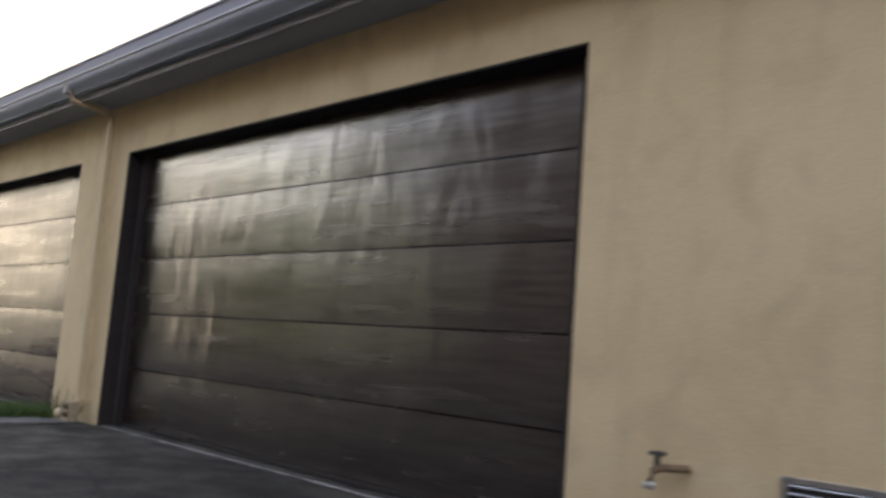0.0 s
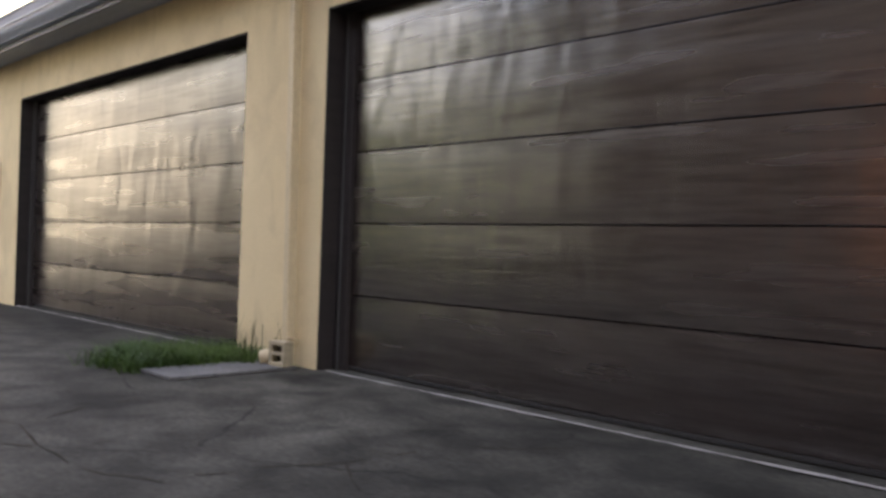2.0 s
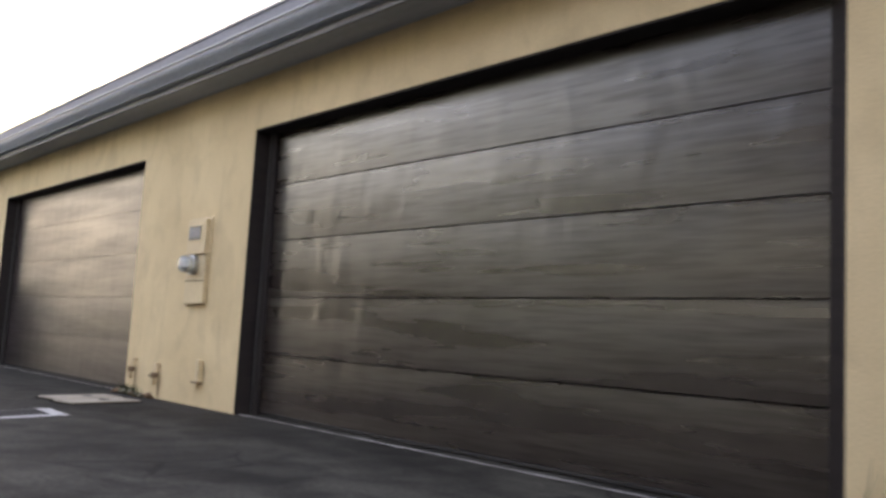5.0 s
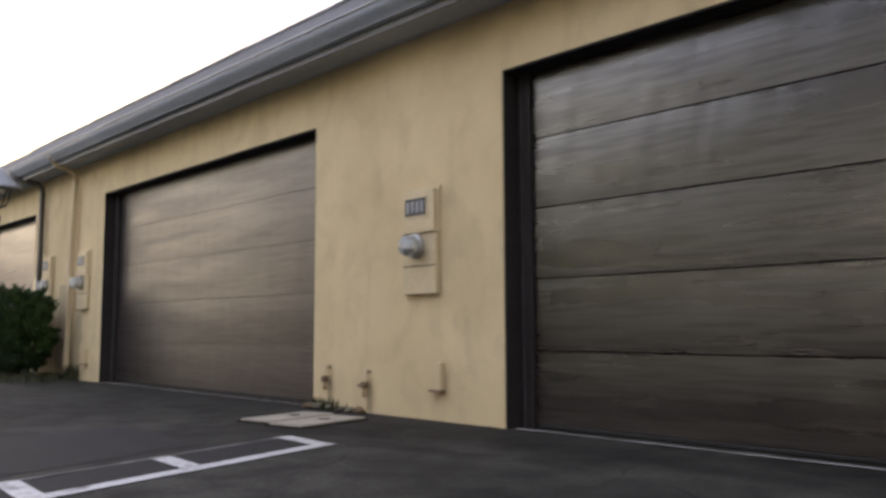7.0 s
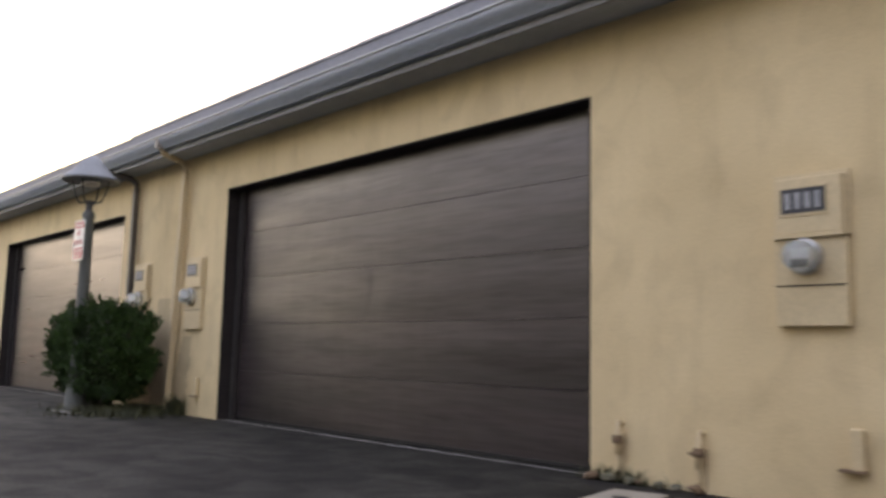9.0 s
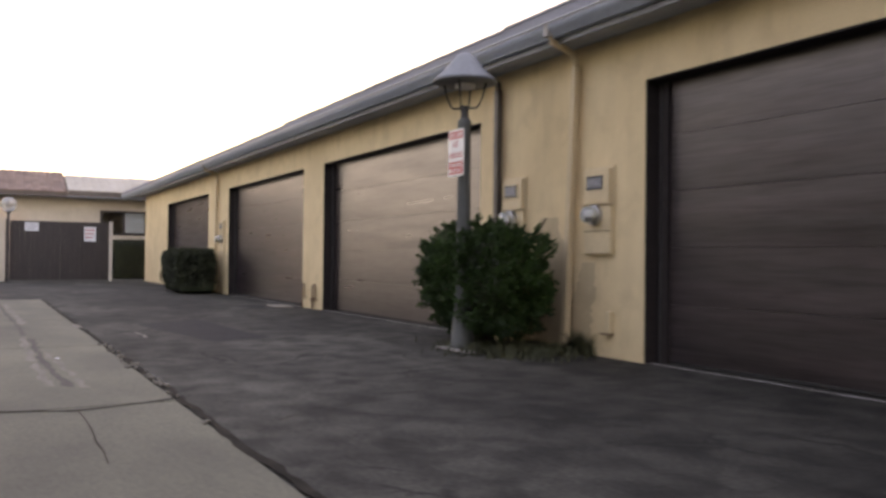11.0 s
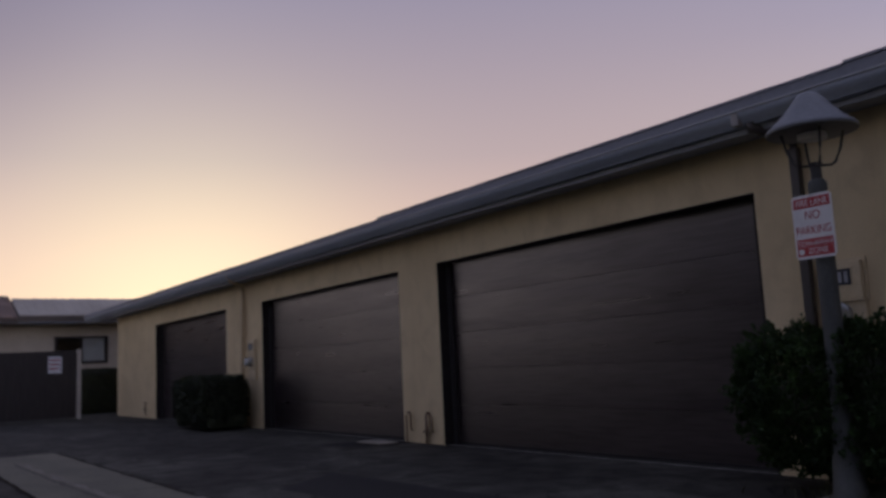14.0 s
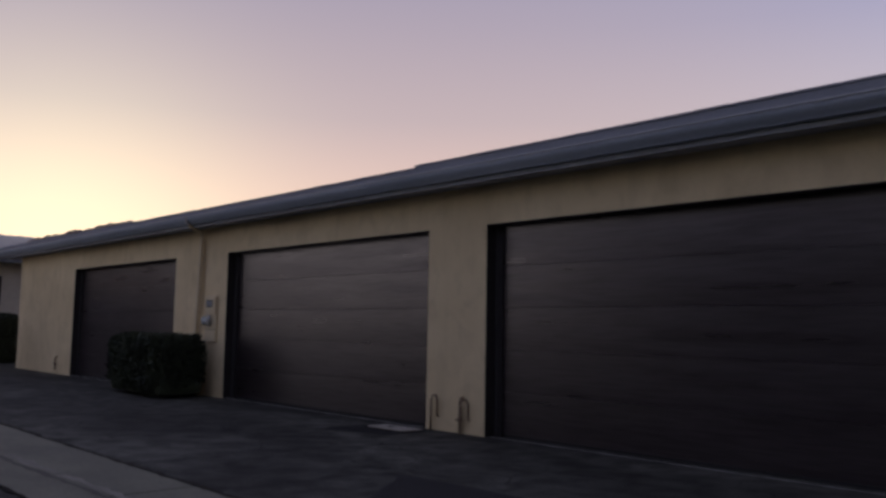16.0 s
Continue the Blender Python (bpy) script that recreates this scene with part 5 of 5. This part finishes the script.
part("side_wall", boxes((EX - 8.8, EX - 0.25, -9.5, -9.3, 0, 3.3)), STUCCO_FAR, house)
part("plinth", boxes((EX, EX + 0.12, -9.5, -4.5, 0.0, 0.22), bevel=0.01), STUCCO_FAR, house)
solid("kerb", boxes((EX + 0.12, EX + 0.5, -9.5, -4.6, 0.0, 0.13), bevel=0.015), REDCURB, "faded red kerb along the end wall", "kerb", "structure")
part("plinth_trim", boxes((EX, EX + 0.05, -9.5, -4.5, 0.40, 0.47), bevel=0.005), TRIM, house, "dark timber trim along the wall foot")
for y0, y1, z0, z1 in holes:
    win = part("window", boxes((EX - 0.06, EX + 0.03, y0, y1, z1 - 0.07, z1), (EX - 0.06, EX + 0.03, y0, y1, z0, z0 + 0.07), (EX - 0.06, EX + 0.03, y0, y0 + 0.08, z0 + 0.07, z1 - 0.07), (EX - 0.06, EX + 0.03, y1 - 0.08, y1, z0 + 0.07, z1 - 0.07), (EX - 0.05, EX + 0.02, (y0 + y1) / 2 - 0.04, (y0 + y1) / 2 + 0.04, z0 + 0.07, z1 - 0.07), bevel=0.004), FRAMEMAT, house, "dark framed sliding window")
    part("pane", boxes((EX - 0.03, EX - 0.024, y0 + 0.08, (y0 + y1) / 2 - 0.04, z0 + 0.07, z1 - 0.07)), glass, win)
    part("pane", boxes((EX - 0.03, EX - 0.024, (y0 + y1) / 2 + 0.04, y1 - 0.08, z0 + 0.07, z1 - 0.07)), glass, win)
    for pane in [o for o in win.children if o.name.startswith("pane")]:
        pane.visible_shadow = False
    # sheet painted dark in place of the room's unlit depth
    part("room_dark_sheet", boxes((EX - 1.2, EX - 1.15, y0 - 0.4, y1 + 0.4, z0 - 0.4, z1 + 0.4)), INSIDE, win)
part("blind", boxes((EX - 0.09, EX - 0.08, 0.06, 0.78, 1.76, 2.55)), BLIND, house, "white blind in the far window")


def sloped_tiles(x0, z0, x1, z1, y0, y1, rows, wid, seed, drop=0.03, arch=0.05):
    """Overlapping curved roof tiles on a slope that rises away along x."""
    rng = random.Random(seed)
    bm = bmesh.new()
    for r in range(rows):
        a, b = r / rows, (r + 1.12) / rows
        xa, za, xb, zb = x0 + (x1 - x0) * a, z0 + (z1 - z0) * a, x0 + (x1 - x0) * b, z0 + (z1 - z0) * b
        y = y0
        while y < y1 - 0.05:
            w = min(wid, y1 - y)
            lift = rng.uniform(0, 0.012)
            top, bot = [], []
            for k in range(5):
                yy = y + w * k / 4
                hgt = arch * math.sin(math.pi * k / 4) + lift
                bot.append(bm.verts.new((xa, yy, za + hgt + drop)))
                top.append(bm.verts.new((xb, yy, zb + hgt)))
            low = [bm.verts.new((xa, v.co.y, za - 0.01)) for v in bot]
            for k in range(4):
                bm.faces.new((bot[k], bot[k + 1], top[k + 1], top[k]))
                bm.faces.new((low[k], low[k + 1], bot[k + 1], bot[k]))
            y += w
    return bm


part("roof", sloped_tiles(EX + 0.75, 3.22, EX - 1.6, 4.14, -9.8, -2.12, 9, 0.26, 61, 0.022, 0.03), TILE, house, "brown tiled roof slope")
part("eave_board", boxes((EX + 0.68, EX + 0.73, -9.8, -2.12, 3.06, 3.24), bevel=0.004), EAVEWOOD, house, "dark brown eave board")
part("eave_soffit", boxes((EX, EX + 0.68, -9.8, 6.5, 3.06, 3.09)), SOFFIT, house)
part("roof_deck", boxes((EX - 8.9, EX - 1.62, -9.8, 7, 3.32, 4.0)), SHINGLE, house)
part("pale_roof", sloped_tiles(EX + 0.72, 3.30, EX - 1.0, 4.0, -2.10, 6.8, 6, 0.30, 62, 0.008, 0.018), PALETILE, house, "pale grey roof slope")
part("pale_eave_board", boxes((EX + 0.66, EX + 0.71, -2.10, 6.8, 3.10, 3.30), bevel=0.004), EAVEWOOD, house, "dark brown eave board")

gate = thing("driveway_gate", (-44.7, 0, 0), "closed dark brown two-leaf board gate with paper notices", "gate")
for y0, y1 in ((-4.16, -2.692), (-2.688, -1.22)):
    leaf = part("gate_leaf", boxes((-0.03, 0.0, y0, y1, 0.06, 0.16), (-0.03, 0.0, y0, y1, 1.82, 1.92), (-0.03, 0.0, y0, y0 + 0.09, 0.16, 1.82), (-0.03, 0.0, y1 - 0.09, y1, 0.16, 1.82), bevel=0.004), GATE, gate)
    nb = 10
    w = (y1 - y0) / nb
    for k in range(nb):
        part("board", boxes((0.001, 0.022, y0 + k * w + 0.001, y0 + (k + 1) * w - 0.001, 0.05, 1.95), bevel=0.001), GATE, leaf)
part("post", boxes((-0.06, 0.05, -1.20, -1.10, 0.0, 1.98), bevel=0.006), WHITEPOST, gate, "pale gate post")
part("post", boxes((-0.06, 0.05, -4.28, -4.18, 0.0, 1.98), bevel=0.006), GATE, gate)
for y0, y1, z0, z1 in ((-3.74, -3.34, 1.63, 1.90), (-1.98, -1.62, 1.32, 1.80)):
    n = thing("paper_notice", (-44.674, (y0 + y1) / 2, (z0 + z1) / 2), "white paper notice with grey bars fixed on the gate", "notice", "notices on the gate")
    w, h = (y1 - y0) / 2, (z1 - z0) / 2
    part("sheet", boxes((0.0, 0.004, -w, w, -h, h)), PAPER, n)
    for k in range(3):
        zz = h * (0.55 - 0.5 * k)
        part("bar", boxes((0.004, 0.006, -w * 0.8, w * (0.8 - 0.15 * k), zz - h * 0.07, zz + h * 0.07)), HAT if z1 > 1.85 else SIGNRED, n)
solid("gate_pier", boxes((-44.95, -44.55, -4.52, -4.29, 0.0, 2.02), bevel=0.015), STUCCO_FAR, "pale stucco pier beside the gate", "pier")
globe = thing("globe_lamp", (-44.5, -4.21, 0), "unlit glass globe lamp on a thin post", "lamp")
bm = bmesh.new()
add_lathe(bm, [(0.035, 0.0), (0.035, 2.16), (0.07, 2.17), (0.09, 2.22), (0.08, 2.24)], n=16)
part("post", bm, BRACKET, globe)
bm = bmesh.new()
bmesh.ops.create_uvsphere(bm, u_segments=28, v_segments=18, radius=0.235, matrix=Matrix.Translation((0, 0, 2.43)))
part("globe", bm, frosted, globe, "round glass globe", smooth=True)

# low wall-washing lamp further along the end wall, which warms the stucco
bollard = thing("bollard_lamp", (-46.12, -8.74, 0), "short lit bollard lamp facing the end wall", "lamp")
bm = bmesh.new()
add_lathe(bm, [(0.07, 0), (0.06, 0.05), (0.06, 0.72), (0.05, 0.74)], n=18)
part("post", bm, BRACKET, bollard)
part("lamp_hood", boxes((-0.06, 0.08, -0.09, 0.09, 0.74, 0.87), bevel=0.012), BRACKET, bollard)
ld = bpy.data.lights.new("bollard_light", "SPOT")
ld.energy, ld.color, ld.shadow_soft_size, ld.spot_size, ld.spot_blend = 240, (1.0, 0.37, 0.12), 0.04, radians(46), 0.9
lo = new("bollard_light", ld)
lo.matrix_basis = look((-46.24, -8.62, 0.80), (-50.0, -5.9, 0.95))

# ---------------------------------------------------------------- unseen far side, added behind the camera to shape light and reflections
solid("unseen_wall_far_side", boxes((-60, 40, -20.3, -20.0, 0, 2.0)), FARWALL, "plain unseen wall added across the lane for reflections", "wall", "structure")
# added occluder: darkens the near wall and the door reflections
solid("unseen_block_opposite", boxes((-11.8, 26, -18.0, -8.6, 0, 8.0)), FARWALL, "plain unseen block added to shade the wall and darken reflections", "wall", "structure")


def tree(x, y, h, seed, leaf, label, leaves=3500):
    """A broad evergreen: tapered trunk, limbs and a crown of leaf clumps."""
    rg = random.Random(seed)
    e = thing("tree", (x, y, 0), label, "tree", "trees across the lane")
    bm = bmesh.new()
    add_tube(bm, [(0, 0, 0), (0.05, 0.03, h * 0.2), (-0.04, 0.05, h * 0.42)], 0.17, 10)
    tips = []
    for k in range(9):
        a = 2 * math.pi * k / 9 + rg.uniform(-0.3, 0.3)
        r = rg.uniform(0.8, 2.2)
        tip = Vector((math.cos(a) * r, math.sin(a) * r, h * rg.uniform(0.45, 0.92)))
        tips.append(tip)
        add_tube(bm, [(0, 0.03, h * 0.36), Vector((0, 0, h * 0.4)).lerp(tip, 0.5) + Vector((0, 0, 0.2)), tip], 0.06, 7)
    part("trunk", bm, TWIG, e)
    tips += [Vector((rg.uniform(-1.6, 1.6), rg.uniform(-1.6, 1.6), h * rg.uniform(0.14, 0.9))) for _ in range(14)]

    def place(r):
        c = tips[r.randrange(len(tips))]
        q = Vector((r.gauss(0, 1), r.gauss(0, 1), r.gauss(0, 0.8)))
        return c + q * 0.45, (q + Vector((0, 0, 0.3))).normalized()

    m = leaf_cloud(seed, leaves, place, 0.26, 0.35)
    m.materials.append(leaf)
    ob = new("crown", m)
    ob.parent = e


# unseen trees, added where the doors should mirror green foliage
for k, (x, y, h, c) in enumerate([(-14.6, -12.2, 8.6, 3200), (-17.4, -13.2, 8.2, 2800), (-20.4, -14.0, 6.6, 1900), (-23.2, -14.4, 5.6, 1600), (-26.0, -14.8, 4.4, 1500)]):
    tree(x, y, h, 90 + k, (TREELEAF, MIDLEAF, BRIGHTLEAF, BRIGHTLEAF, BRIGHTLEAF)[k], "unseen yellow-green tree added for the door reflections" if k > 1 else "tall unseen green tree added for the door reflections", c)
# unseen dark trees, added to block sky from the later doors' reflections
for k, (x, y, h) in enumerate([(-28.6, -13.6, 6.2), (-31.4, -14.2, 6.4), (-34.2, -14.6, 6.0), (-37.0, -15.0, 5.2)]):
    tree(x, y, h, 95 + k, TREELEAF, "dark unseen evergreen added to darken the door reflections", 5000)

# small orange lamp on the opposite block, lit at dusk
GLOW = bpy.data.materials.new("orange_lamp_glass")
GLOW.use_nodes = True
GLOW.node_tree.nodes["Principled BSDF"].inputs["Base Color"].default_value = (0.8, 0.45, 0.25, 1)
GLOW.node_tree.nodes["Principled BSDF"].inputs["Emission Color"].default_value = (1.0, 0.30, 0.11, 1)
GLOW.node_tree.nodes["Principled BSDF"].inputs["Emission Strength"].default_value = 4.0
wl_e = thing("wall_lamp", (-5.3, -8.6, 1.9), "lit orange globe lamp on the opposite block", "wall lamp")
bm = bmesh.new()
add_tube(bm, [(0, 0.0, -0.16), (0, 0.10, -0.17), (0, 0.15, -0.13)], 0.015, 8)
add_box(bm, -0.05, 0.05, 0.0, 0.015, -0.24, -0.10, 0.004)
part("bracket", bm, BRACKET, wl_e)
bm = bmesh.new()
add_lathe(bm, [(0.05, -0.13), (0.10, -0.09), (0.13, 0.0), (0.10, 0.09), (0.04, 0.13)], (0, 0.15, 0), 16)
part("globe", bm, GLOW, wl_e, smooth=True)
